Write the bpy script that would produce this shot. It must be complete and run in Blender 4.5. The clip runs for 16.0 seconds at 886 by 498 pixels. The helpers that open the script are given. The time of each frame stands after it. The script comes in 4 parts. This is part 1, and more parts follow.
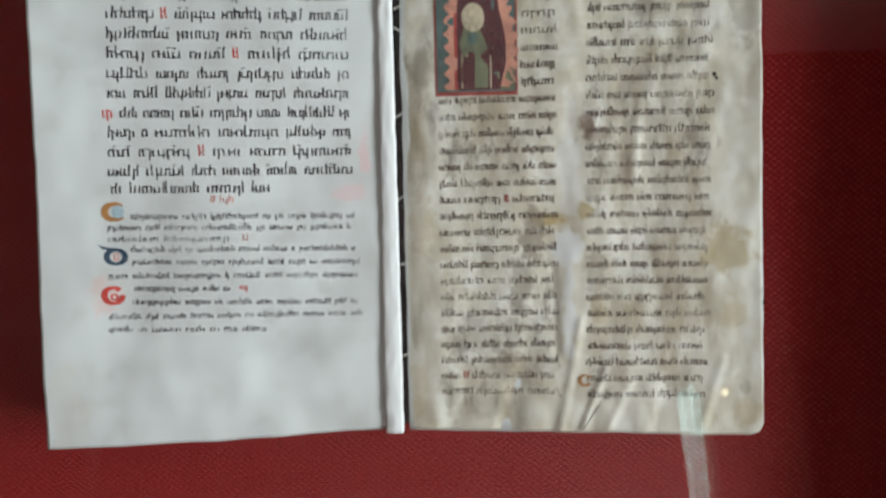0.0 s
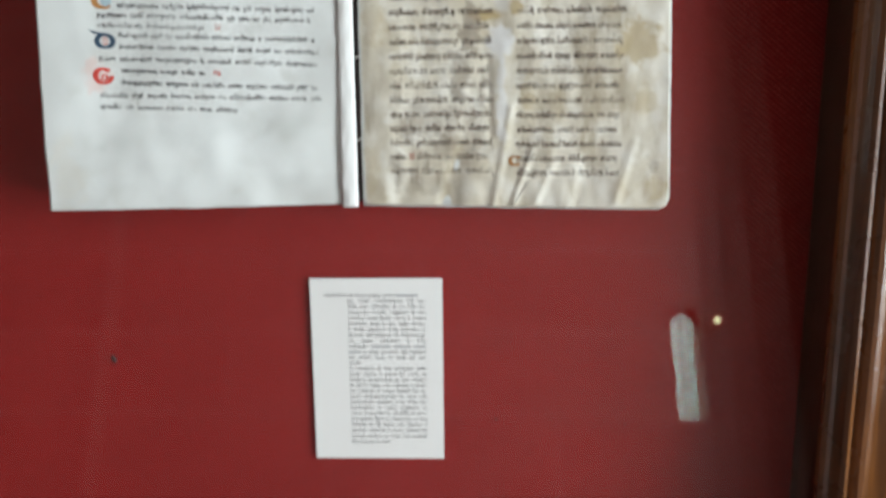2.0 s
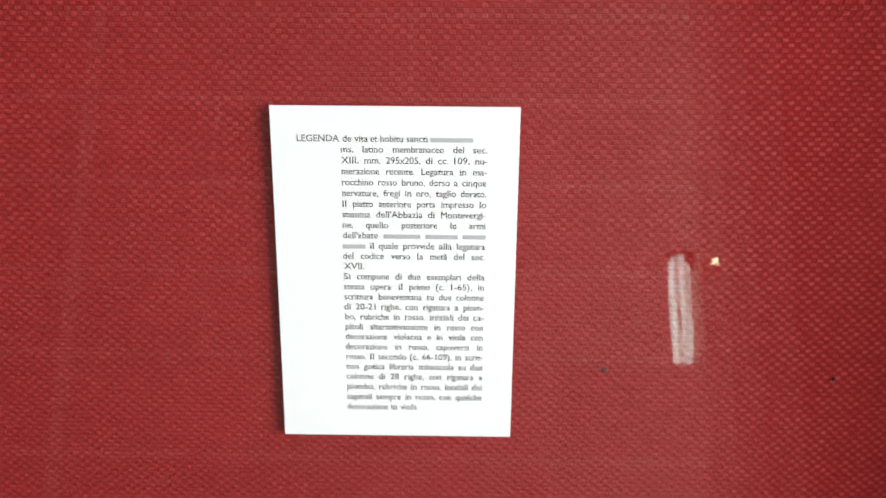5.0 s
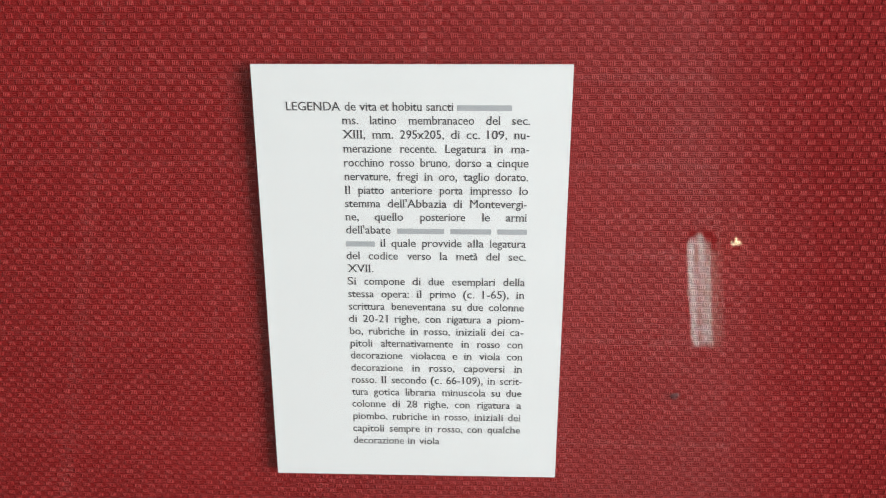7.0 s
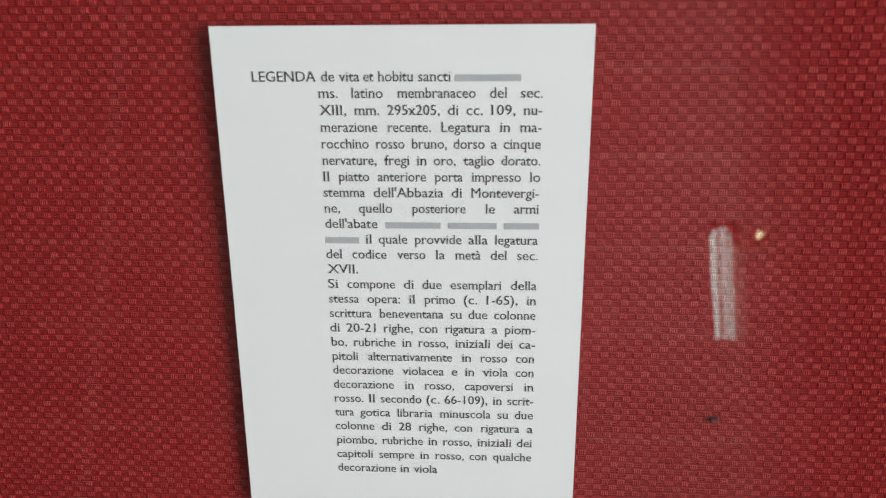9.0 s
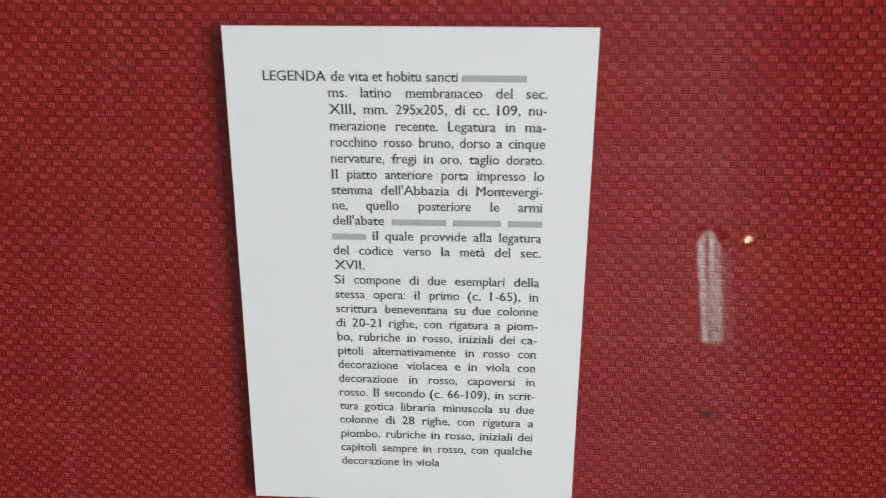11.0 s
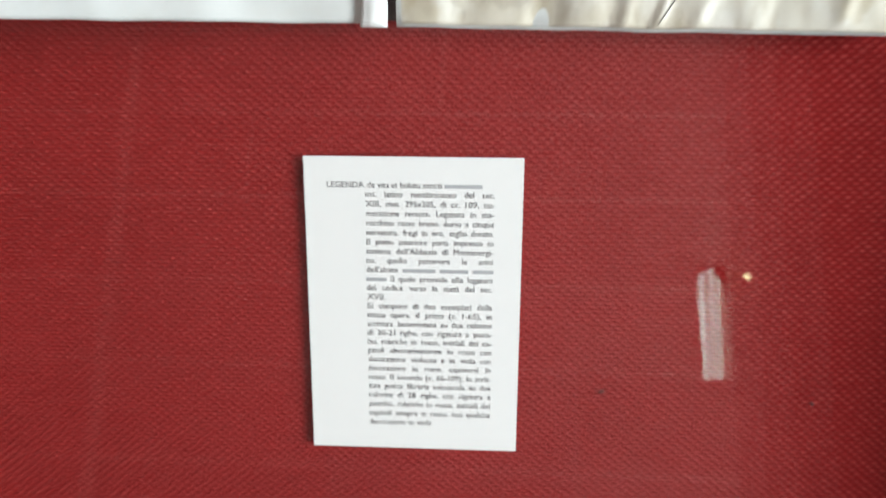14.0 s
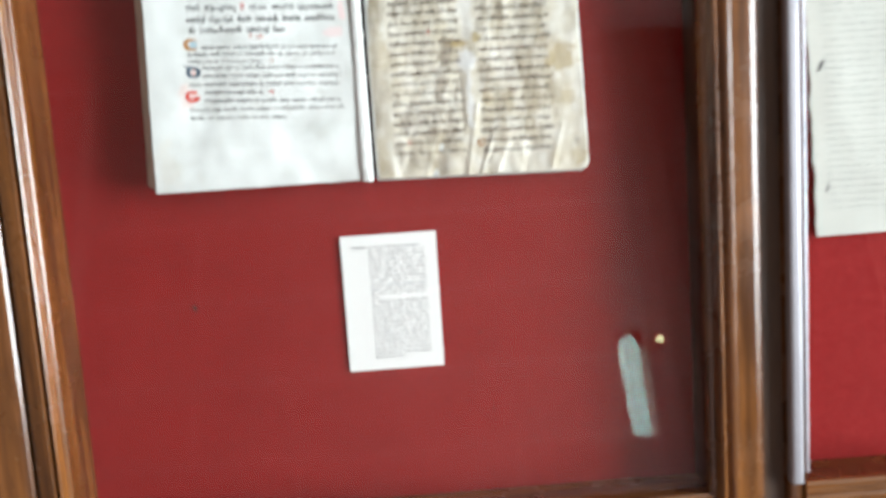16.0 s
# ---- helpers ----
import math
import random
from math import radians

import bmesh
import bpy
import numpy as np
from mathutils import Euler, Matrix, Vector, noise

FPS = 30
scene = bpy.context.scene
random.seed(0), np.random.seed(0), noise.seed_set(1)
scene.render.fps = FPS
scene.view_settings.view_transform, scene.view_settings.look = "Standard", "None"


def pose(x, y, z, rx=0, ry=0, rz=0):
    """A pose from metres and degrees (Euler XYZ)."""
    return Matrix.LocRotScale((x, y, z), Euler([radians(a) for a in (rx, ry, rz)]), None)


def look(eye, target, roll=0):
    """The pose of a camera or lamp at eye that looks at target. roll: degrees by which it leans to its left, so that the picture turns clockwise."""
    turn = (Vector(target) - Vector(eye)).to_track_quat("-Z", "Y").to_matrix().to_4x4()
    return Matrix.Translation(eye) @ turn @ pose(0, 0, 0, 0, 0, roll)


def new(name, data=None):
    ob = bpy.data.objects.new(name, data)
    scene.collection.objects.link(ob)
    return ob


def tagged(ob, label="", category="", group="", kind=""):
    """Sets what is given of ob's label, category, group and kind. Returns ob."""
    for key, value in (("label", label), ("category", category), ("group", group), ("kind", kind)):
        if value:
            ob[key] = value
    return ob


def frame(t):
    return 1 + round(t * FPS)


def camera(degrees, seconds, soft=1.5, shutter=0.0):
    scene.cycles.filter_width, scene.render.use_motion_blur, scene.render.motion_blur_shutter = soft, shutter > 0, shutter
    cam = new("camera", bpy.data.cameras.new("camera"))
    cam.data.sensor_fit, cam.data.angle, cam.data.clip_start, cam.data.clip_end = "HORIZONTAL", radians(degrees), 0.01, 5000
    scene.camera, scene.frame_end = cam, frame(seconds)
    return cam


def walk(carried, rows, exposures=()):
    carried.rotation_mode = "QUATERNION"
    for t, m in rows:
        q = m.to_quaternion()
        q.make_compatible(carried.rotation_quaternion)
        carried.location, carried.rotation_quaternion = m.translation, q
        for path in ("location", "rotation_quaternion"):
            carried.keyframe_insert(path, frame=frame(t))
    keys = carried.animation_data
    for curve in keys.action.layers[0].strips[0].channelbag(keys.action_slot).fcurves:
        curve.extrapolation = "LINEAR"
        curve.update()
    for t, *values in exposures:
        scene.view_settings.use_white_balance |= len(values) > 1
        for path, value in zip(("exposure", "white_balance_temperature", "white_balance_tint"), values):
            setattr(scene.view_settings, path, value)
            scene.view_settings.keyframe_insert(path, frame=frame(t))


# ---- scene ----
cam = camera(60.1, 16.0, soft=1.0, shutter=0.5)
# the lens is focused close, on the card, and softer at arm's length
cam.data.dof.use_dof, cam.data.dof.focus_distance, cam.data.dof.aperture_fstop = True, 0.26, 15.0
# the cases lean back by 25 degrees; the path is given in their upright frame and leaned with them
LEAN = Matrix.Translation((0, 0, 0.911)) @ pose(0, 0, 0, -25) @ Matrix.Translation((0, 0, -0.911))
EXPOSURES = [(0, -0.37), (1.0, -0.38), (1.5, -0.33), (2.0, -0.02), (2.5, 0.32), (3.0, 0.56), (3.5, 0.76), (4.0, 0.82), (4.7, 0.64), (6.8, 0.2), (8.0, 0.15), (9.0, -0.07), (11.5, -0.08), (12.5, -0.07), (13.0, 0.05), (13.5, 0.15), (14.0, 0.32), (14.5, 0.36), (15.0, 0.4), (15.5, 0.52), (16.0, 0.5)]
PATH = [
    (0, (0.035, -0.499, 1.506), (-0.034, 1.488, 1.287), -1.2),
    (0.5, (0.018, -0.501, 1.487), (0.022, 1.482, 1.224), -1.6),
    (1, (0.004, -0.517, 1.47), (0.067, 1.46, 1.168), -2.1),
    (1.5, (0.033, -0.557, 1.449), (-0.002, 1.421, 1.153), -1.4),
    (2, (0.079, -0.586, 1.406), (-0.007, 1.378, 1.041), -0.6),
    (2.5, (0.091, -0.609, 1.373), (-0.051, 1.351, 1.001), -0.9),
    (3, (0.077, -0.554, 1.335), (-0.061, 1.39, 0.888), -1.5),
    (3.5, (0.053, -0.474, 1.328), (-0.012, 1.478, 0.895), 0.6),
    (4, (0.039, -0.4, 1.309), (-0.024, 1.536, 0.812), 0.5),
    (4.5, (0.033, -0.358, 1.308), (-0.017, 1.574, 0.794), 0.6),
    (4.7, (0.029, -0.344, 1.304), (-0.011, 1.59, 0.795), 0.6),
    (6.8, (0.022, -0.256, 1.286), (-0.036, 1.666, 0.739), -0.4),
    (7, (0.02, -0.255, 1.286), (-0.053, 1.663, 0.726), -0.0),
    (7.5, (0.025, -0.251, 1.284), (-0.04, 1.667, 0.719), 0.1),
    (8, (0.025, -0.246, 1.281), (-0.05, 1.673, 0.723), 0.2),
    (8.5, (0.019, -0.228, 1.277), (-0.036, 1.687, 0.703), 0.2),
    (9, (0.025, -0.215, 1.276), (-0.097, 1.695, 0.696), -0.4),
    (11.5, (0.02, -0.221, 1.276), (-0.071, 1.693, 0.702), 0.4),
    (12, (0.023, -0.22, 1.277), (-0.097, 1.69, 0.697), 0.4),
    (12.5, (0.022, -0.235, 1.282), (-0.046, 1.686, 0.732), 0.6),
    (13, (0.024, -0.259, 1.29), (-0.076, 1.664, 0.748), 0.7),
    (13.5, (0.029, -0.293, 1.301), (-0.076, 1.637, 0.789), 0.4),
    (14, (0.036, -0.361, 1.319), (-0.08, 1.577, 0.837), 0.3),
    (14.5, (0.047, -0.482, 1.347), (-0.061, 1.461, 0.883), 0.7),
    (15, (0.073, -0.593, 1.355), (-0.105, 1.356, 0.942), -1.7),
    (15.5, (0.059, -0.701, 1.351), (-0.02, 1.265, 0.99), -2.7),
    (16, (0.035, -0.837, 1.351), (0.093, 1.149, 1.118), -3.8),
]
walk(cam, [(t, LEAN @ look(eye, target, roll)) for t, eye, target, roll in PATH], EXPOSURES)

# ---- light and exposure ----
world = bpy.data.worlds.new("world")
world.use_nodes = True
scene.world = world
wbg = world.node_tree.nodes["Background"]
sky = world.node_tree.nodes.new("ShaderNodeTexSky")
sky.sky_type, sky.sun_disc = "NISHITA", False
sky.sun_elevation, sky.sun_rotation = radians(40), radians(90)
world.node_tree.links.new(sky.outputs["Color"], wbg.inputs["Color"])
wbg.inputs["Strength"].default_value = 0.08

ROOM_X0, ROOM_X1, ROOM_Y0, ROOM_Y1 = -4.3, 3.4, -4.6, 0.46
FLOOR_Z, CEIL_Z = 0.0, 4.6
WIN_Y0, WIN_Y1, WIN_Z0, WIN_Z1 = -2.75, -0.62, 1.05, 3.45


def daylight(name, m, width, height, watts, colour):
    data = bpy.data.lights.new(name, "AREA")
    data.shape, data.size, data.size_y, data.energy, data.color = "RECTANGLE", width, height, watts, colour
    ob = new(name, data)
    ob.matrix_world = m
    return ob


daylight("window_daylight", look((ROOM_X1 + 0.05, (WIN_Y0 + WIN_Y1) / 2, (WIN_Z0 + WIN_Z1) / 2),
         (0, (WIN_Y0 + WIN_Y1) / 2, (WIN_Z0 + WIN_Z1) / 2)), WIN_Y1 - WIN_Y0, WIN_Z1 - WIN_Z0, 305, (0.88, 0.965, 1.0))


# ---- materials ----
class Nodes:
    """A small writer of node trees."""

    def __init__(self, name):
        self.mat = bpy.data.materials.new(name)
        self.mat.use_nodes = True
        self.t = self.mat.node_tree
        self.t.nodes.clear()
        self.out = self.t.nodes.new("ShaderNodeOutputMaterial")
        self.pos = self.add("ShaderNodeTexCoord").outputs["Object"]

    def add(self, kind):
        return self.t.nodes.new(kind)

    def put(self, socket, v):
        if hasattr(v, "is_output"):
            self.t.links.new(v, socket)
        else:
            socket.default_value = v

    def math(self, op, a, b=0.0, c=0.0, clamp=False):
        n = self.add("ShaderNodeMath")
        n.operation, n.use_clamp = op, clamp
        for i, v in enumerate((a, b, c)):
            self.put(n.inputs[i], v)
        return n.outputs[0]

    def vec(self, op, a, b):
        n = self.add("ShaderNodeVectorMath")
        n.operation = op
        self.put(n.inputs[0], a)
        self.put(n.inputs[1], b)
        return n.outputs["Value"] if op in ("LENGTH", "DISTANCE") else n.outputs["Vector"]

    def noise(self, scale, detail=4.0, rough=0.55, stretch=(1, 1, 1), shift=(0, 0, 0)):
        v = self.vec("ADD", self.vec("MULTIPLY", self.pos, stretch), shift)
        n = self.add("ShaderNodeTexNoise")
        self.put(n.inputs["Vector"], v)
        n.inputs["Scale"].default_value, n.inputs["Detail"].default_value, n.inputs["Roughness"].default_value = scale, detail, rough
        return n.outputs["Fac"]

    def ramp(self, v, lo, hi, a=0.0, b=1.0):
        n = self.add("ShaderNodeMapRange")
        n.interpolation_type = "SMOOTHSTEP"
        for key, val in (("Value", v), ("From Min", lo), ("From Max", hi), ("To Min", a), ("To Max", b)):
            self.put(n.inputs[key], val)
        return n.outputs["Result"]

    def mix(self, f, a, b):
        n = self.add("ShaderNodeMix")
        n.data_type = "RGBA"
        self.put(n.inputs["Factor"], f)
        self.put(n.inputs["A"], a if hasattr(a, "is_output") else (*a, 1))
        self.put(n.inputs["B"], b if hasattr(b, "is_output") else (*b, 1))
        return n.outputs["Result"]

    def bump(self, h, strength, distance):
        n = self.add("ShaderNodeBump")
        n.inputs["Strength"].default_value, n.inputs["Distance"].default_value = strength, distance
        self.put(n.inputs["Height"], h)
        return n.outputs["Normal"]

    def done(self, colour, rough=0.6, normal=None, metal=0.0, sheen=0.0, coat=0.0, alpha=None, gloss=0.5):
        n = self.add("ShaderNodeBsdfPrincipled")
        self.put(n.inputs["Base Color"], colour if hasattr(colour, "is_output") else (*colour, 1))
        self.put(n.inputs["Roughness"], rough)
        n.inputs["Metallic"].default_value = metal
        n.inputs["Specular IOR Level"].default_value = gloss
        n.inputs["Sheen Weight"].default_value = sheen
        n.inputs["Coat Weight"].default_value = coat
        n.inputs["Coat Roughness"].default_value = 0.12
        if alpha is not None:
            self.put(n.inputs["Alpha"], alpha)
        if normal is not None:
            self.t.links.new(normal, n.inputs["Normal"])
        self.t.links.new(n.outputs[0], self.out.inputs["Surface"])
        return self.mat

    def axes(self):
        n = self.add("ShaderNodeSeparateXYZ")
        self.put(n.inputs[0], self.pos)
        return n.outputs


def fabric_material():
    """Red basket weave: staggered raised floats 5.1 mm apart in rows of 2.1 mm."""
    s = Nodes("red_woven_fabric")
    warp = s.noise(14, 2)
    x, y, z = s.axes()
    zz = s.math("ADD", s.math("DIVIDE", z, 0.00212), s.math("MULTIPLY", warp, 0.9))
    row = s.math("FLOOR", zz)
    fz = s.math("SUBTRACT", zz, row)
    u = s.math("ADD", s.math("ADD", s.math("DIVIDE", x, 0.00512), s.math("MULTIPLY", warp, 0.7)), s.math("MULTIPLY", s.math("MODULO", row, 2.0), 0.5))
    fu = s.math("FRACT", u)
    du = s.math("ABSOLUTE", s.math("SUBTRACT", fu, 0.5))
    dz = s.math("ABSOLUTE", s.math("SUBTRACT", fz, 0.5))
    wob = s.noise(420, 2, 0.6)
    edge = s.math("MULTIPLY", s.math("SUBTRACT", wob, 0.5), 0.16)
    du, dz = s.math("ADD", du, edge), s.math("ADD", dz, edge)
    float_ = s.math("MULTIPLY", s.ramp(du, 0.17, 0.30, 1, 0), s.ramp(dz, 0.26, 0.50, 1, 0))
    seam = s.ramp(dz, 0.34, 0.52, 0, 1)
    gap = s.math("MULTIPLY", s.ramp(du, 0.24, 0.32, 0, 1), s.ramp(du, 0.32, 0.42, 1, 0))
    thread = s.math("SINE", s.math("ADD", s.math("MULTIPLY", x, 2 * math.pi / 0.00062), s.math("MULTIPLY", wob, 5.0)))
    cross = s.math("SINE", s.math("ADD", s.math("MULTIPLY", z, 2 * math.pi / 0.00070), s.math("MULTIPLY", wob, 3.0)))
    fine = s.noise(1500, 2)
    patch = s.noise(9, 5, 0.6)
    cell = s.noise(260, 1, 0.5, (1, 1, 2.2))
    fuzz = s.noise(900, 3, 0.7, (1, 1, 3))
    height = s.math("ADD", s.math("MULTIPLY", float_, s.math("ADD", 1.0, s.math("MULTIPLY", thread, 0.22))),
                    s.math("ADD", s.math("MULTIPLY", s.math("SUBTRACT", 1.0, float_), s.math("MULTIPLY", cross, 0.16)), s.math("MULTIPLY", seam, -0.35)))
    height = s.math("ADD", height, s.math("MULTIPLY", fine, 0.4))
    base = s.mix(s.ramp(patch, 0.35, 0.7), (0.262, 0.0075, 0.0080), (0.305, 0.0108, 0.0108))
    base = s.mix(s.ramp(cross, -1, 1, 0.0, 0.55), base, (0.145, 0.004, 0.005))
    base = s.mix(s.ramp(fuzz, 0.50, 0.75, 0.0, 0.35), base, (0.40, 0.035, 0.032))
    lit = s.mix(s.ramp(cell, 0.32, 0.72), (0.32, 0.018, 0.017), (0.50, 0.064, 0.058))
    k = s.math("MULTIPLY", float_, s.ramp(s.math("ADD", s.math("MULTIPLY", thread, 0.5), fuzz), 0.0, 1.0, 0.28, 0.72))
    colour = s.mix(k, base, lit)
    colour = s.mix(s.math("MULTIPLY", s.math("MAXIMUM", seam, gap), 0.36), colour, (0.135, 0.004, 0.005))
    return s.done(colour, 0.72, s.bump(height, 0.6, 0.0006), gloss=0.12)


def plain(name, colour, rough=0.6, vary=0.12, scale=30, bump=0.15, depth=0.0005, metal=0.0, coat=0.0, stretch=(1, 1, 1)):
    s = Nodes(name)
    n, m = s.noise(scale, 5, 0.6, stretch), s.noise(scale * 7, 3, 0.6, stretch)
    lo = tuple(c * (1 - vary) for c in colour)
    hi = tuple(min(1, c * (1 + vary)) for c in colour)
    c = s.mix(s.math("ADD", s.math("MULTIPLY", n, 0.7), s.math("MULTIPLY", m, 0.3)), lo, hi)
    return s.done(c, s.ramp(m, 0.3, 0.7, rough * 0.85, min(1, rough * 1.15)), s.bump(m, bump, depth), metal, 0, coat)


def wood_material(name, dark, light, rough=0.24, along="z"):
    """Varnished walnut with grain along the given axis."""
    s = Nodes(name)
    st = {"z": (1, 1, 0.06), "x": (0.06, 1, 1)}[along]
    broad, fine, worn = s.noise(55, 4, 0.6, st), s.noise(420, 3, 0.65, st), s.noise(12, 4, 0.6)
    c = s.mix(s.ramp(broad, 0.3, 0.7), dark, light)
    c = s.mix(s.ramp(fine, 0.52, 0.75, 0, 0.55), c, tuple(v * 0.35 for v in dark))
    c = s.mix(s.ramp(worn, 0.55, 0.85, 0, 0.4), c, tuple(v * 1.5 for v in light))
    h = s.math("ADD", s.math("MULTIPLY", fine, 0.6), broad)
    return s.done(c, s.ramp(worn, 0.3, 0.7, rough * 0.8, rough * 1.3), s.bump(h, 0.25, 0.0006), coat=0.45)


def stains(s, colour, spots):
    """Stains of their own shape: centre x, z, radii, colour, strength."""
    wob = s.noise(85, 6, 0.7)
    x, y, z = s.axes()
    for cx, cz, rx, rz, col, k in spots:
        d = s.math("SQRT", s.math("ADD", s.math("POWER", s.math("ABSOLUTE", s.math("DIVIDE", s.math("SUBTRACT", x, cx), rx)), 2.0),
                                  s.math("POWER", s.math("ABSOLUTE", s.math("DIVIDE", s.math("SUBTRACT", z, cz), rz)), 2.0)))
        d = s.math("ADD", d, s.math("MULTIPLY", s.math("SUBTRACT", wob, 0.5), 3.2))
        colour = s.mix(s.ramp(d, 0.55, 1.15, k, 0.0), colour, col)
    return colour


def parchment_pale():
    s = Nodes("pale_parchment")
    big, mid, fine = s.noise(14, 4), s.noise(60, 5, 0.6), s.noise(700, 3, 0.6)
    c = s.mix(s.ramp(big, 0.3, 0.7), (0.555, 0.565, 0.55), (0.685, 0.705, 0.695))
    c = s.mix(s.ramp(mid, 0.5, 0.75, 0, 0.4), c, (0.46, 0.46, 0.42))
    c = s.mix(s.ramp(fine, 0.55, 0.8, 0, 0.25), c, (0.50, 0.50, 0.46))
    grey = (0.50, 0.52, 0.50)
    c = stains(s, c, ((-0.030, 1.512, 0.004, 0.018, (0.72, 0.50, 0.50), 0.7), (-0.040, 1.488, 0.010, 0.006, (0.74, 0.52, 0.52), 0.6),
                      (-0.075, 1.395, 0.030, 0.010, grey, 0.25), (-0.15, 1.385, 0.04, 0.008, grey, 0.15),
                      (-0.095, 1.478, 0.016, 0.006, grey, 0.25), (-0.052, 1.392, 0.014, 0.011, grey, 0.3),
                      (-0.186, 1.3795, 0.003, 0.003, grey, 0.5), (-0.210, 1.36, 0.012, 0.03, (0.62, 0.58, 0.50), 0.35),
                      (-0.186, 1.430, 0.010, 0.012, (0.76, 0.42, 0.36), 0.35)))
    return s.done(c, 0.55, s.bump(s.math("ADD", mid, s.math("MULTIPLY", fine, 0.3)), 0.25, 0.0008))


def parchment_stained():
    s = Nodes("stained_parchment")
    big, mid, fine = s.noise(16, 4), s.noise(55, 6, 0.65), s.noise(600, 3, 0.6)
    flow = s.noise(30, 5, 0.6, (1, 1, 0.35))
    c = s.mix(s.ramp(big, 0.3, 0.7), (0.57, 0.51, 0.39), (0.70, 0.66, 0.57))
    c = s.mix(s.ramp(mid, 0.42, 0.66, 0, 0.7), c, (0.78, 0.76, 0.70))
    c = s.mix(s.ramp(flow, 0.50, 0.68, 0, 0.8), c, (0.36, 0.30, 0.20))
    c = s.mix(s.ramp(s.noise(34, 5, 0.7, (1, 1, 0.5), (3, 1, 7)), 0.54, 0.68, 0, 0.7), c, (0.25, 0.21, 0.16))
    c = s.mix(s.ramp(fine, 0.58, 0.8, 0, 0.3), c, (0.36, 0.31, 0.22))
    brown, ochre, dirt, white = (0.20, 0.13, 0.09), (0.40, 0.29, 0.11), (0.24, 0.20, 0.15), (0.74, 0.74, 0.74)
    c = stains(s, c, ((0.106, 1.525, 0.0065, 0.0085, brown, 0.85), (0.113, 1.521, 0.008, 0.006, brown, 0.5),
                      (0.192, 1.449, 0.019, 0.015, ochre, 0.6), (0.198, 1.408, 0.010, 0.012, ochre, 0.4),
                      (0.087, 1.469, 0.016, 0.004, ochre, 0.85), (0.105, 1.474, 0.005, 0.006, ochre, 0.75), (0.094, 1.453, 0.010, 0.015, white, 0.8),
                      (0.096, 1.500, 0.007, 0.045, white, 0.4), (0.096, 1.405, 0.004, 0.035, white, 0.7),
                      (0.073, 1.458, 0.008, 0.020, dirt, 0.7), (0.066, 1.428, 0.007, 0.022, dirt, 0.55), (0.112, 1.432, 0.008, 0.018, dirt, 0.5),
                      (0.037, 1.398, 0.016, 0.018, dirt, 0.40), (0.055, 1.376, 0.010, 0.012, dirt, 0.55), (0.045, 1.350, 0.02, 0.008, dirt, 0.3), (0.060, 1.395, 0.006, 0.02, dirt, 0.4),
                      (0.122, 1.372, 0.010, 0.010, dirt, 0.4), (0.115, 1.415, 0.006, 0.012, ochre, 0.35),
                      (0.140, 1.545, 0.006, 0.03, dirt, 0.35), (0.128, 1.500, 0.010, 0.010, dirt, 0.35),
                      (0.004, 1.47, 0.010, 0.020, ochre, 0.35), (0.000, 1.36, 0.008, 0.02, ochre, 0.3), (0.205, 1.345, 0.010, 0.008, ochre, 0.45),
                      (0.202, 1.590, 0.010, 0.02, dirt, 0.45), (0.182, 1.343, 0.006, 0.012, ochre, 0.3)))
    return s.done(c, s.ramp(mid, 0.3, 0.7, 0.38, 0.6), s.bump(s.math("ADD", mid, s.math("MULTIPLY", fine, 0.3)), 0.35, 0.001))


def ink(name, colour, wear, lo=0.42, hi=0.62):
    """Pen ink worn thin in places."""
    s = Nodes(name)
    n = s.math("ADD", s.math("MULTIPLY", s.noise(38, 3), 0.6), s.math("MULTIPLY", s.noise(420, 2), 0.4))
    c = s.mix(s.noise(200, 2), tuple(v * 0.7 for v in colour), tuple(v * 1.4 for v in colour))
    return s.done(c, 0.6, alpha=s.ramp(n, lo, hi, 1.0, 1.0 - wear))


def glass_material():
    """Clear pane: lets light straight through, with the gloss of glass."""
    s = Nodes("clear_glass")
    lw = s.add("ShaderNodeLayerWeight")
    lw.inputs["Blend"].default_value = 0.5
    f = s.math("ADD", 0.035, s.math("MULTIPLY", s.math("POWER", lw.outputs["Facing"], 5.0), 0.6), clamp=True)
    a, b, m = s.add("ShaderNodeBsdfTransparent"), s.add("ShaderNodeBsdfGlossy"), s.add("ShaderNodeMixShader")
    a.inputs["Color"].default_value = (0.985, 0.99, 0.985, 1)
    b.inputs["Roughness"].default_value = 0.0
    s.put(m.inputs[0], f)
    s.t.links.new(a.outputs[0], m.inputs[1])
    s.t.links.new(b.outputs[0], m.inputs[2])
    s.t.links.new(m.outputs[0], s.out.inputs["Surface"])
    return s.mat


def glow(name, colour, strength):
    s = Nodes(name)
    e = s.add("ShaderNodeEmission")
    e.inputs["Color"].default_value, e.inputs["Strength"].default_value = (*colour, 1), strength
    s.t.links.new(e.outputs[0], s.out.inputs["Surface"])
    return s.mat


def leaf_edges():
    """The cut edges of a stack of leaves."""
    s = Nodes("leaf_edges")
    x, y, z = s.axes()
    w = s.noise(900, 2, 0.5, (0.05, 1, 0.05))
    n = s.noise(40, 4)
    c = s.mix(s.ramp(w, 0.35, 0.65), (0.42, 0.39, 0.30), (0.68, 0.66, 0.58))
    c = s.mix(s.ramp(n, 0.5, 0.75, 0, 0.4), c, (0.36, 0.31, 0.22))
    return s.done(c, 0.7, s.bump(w, 0.6, 0.0006))


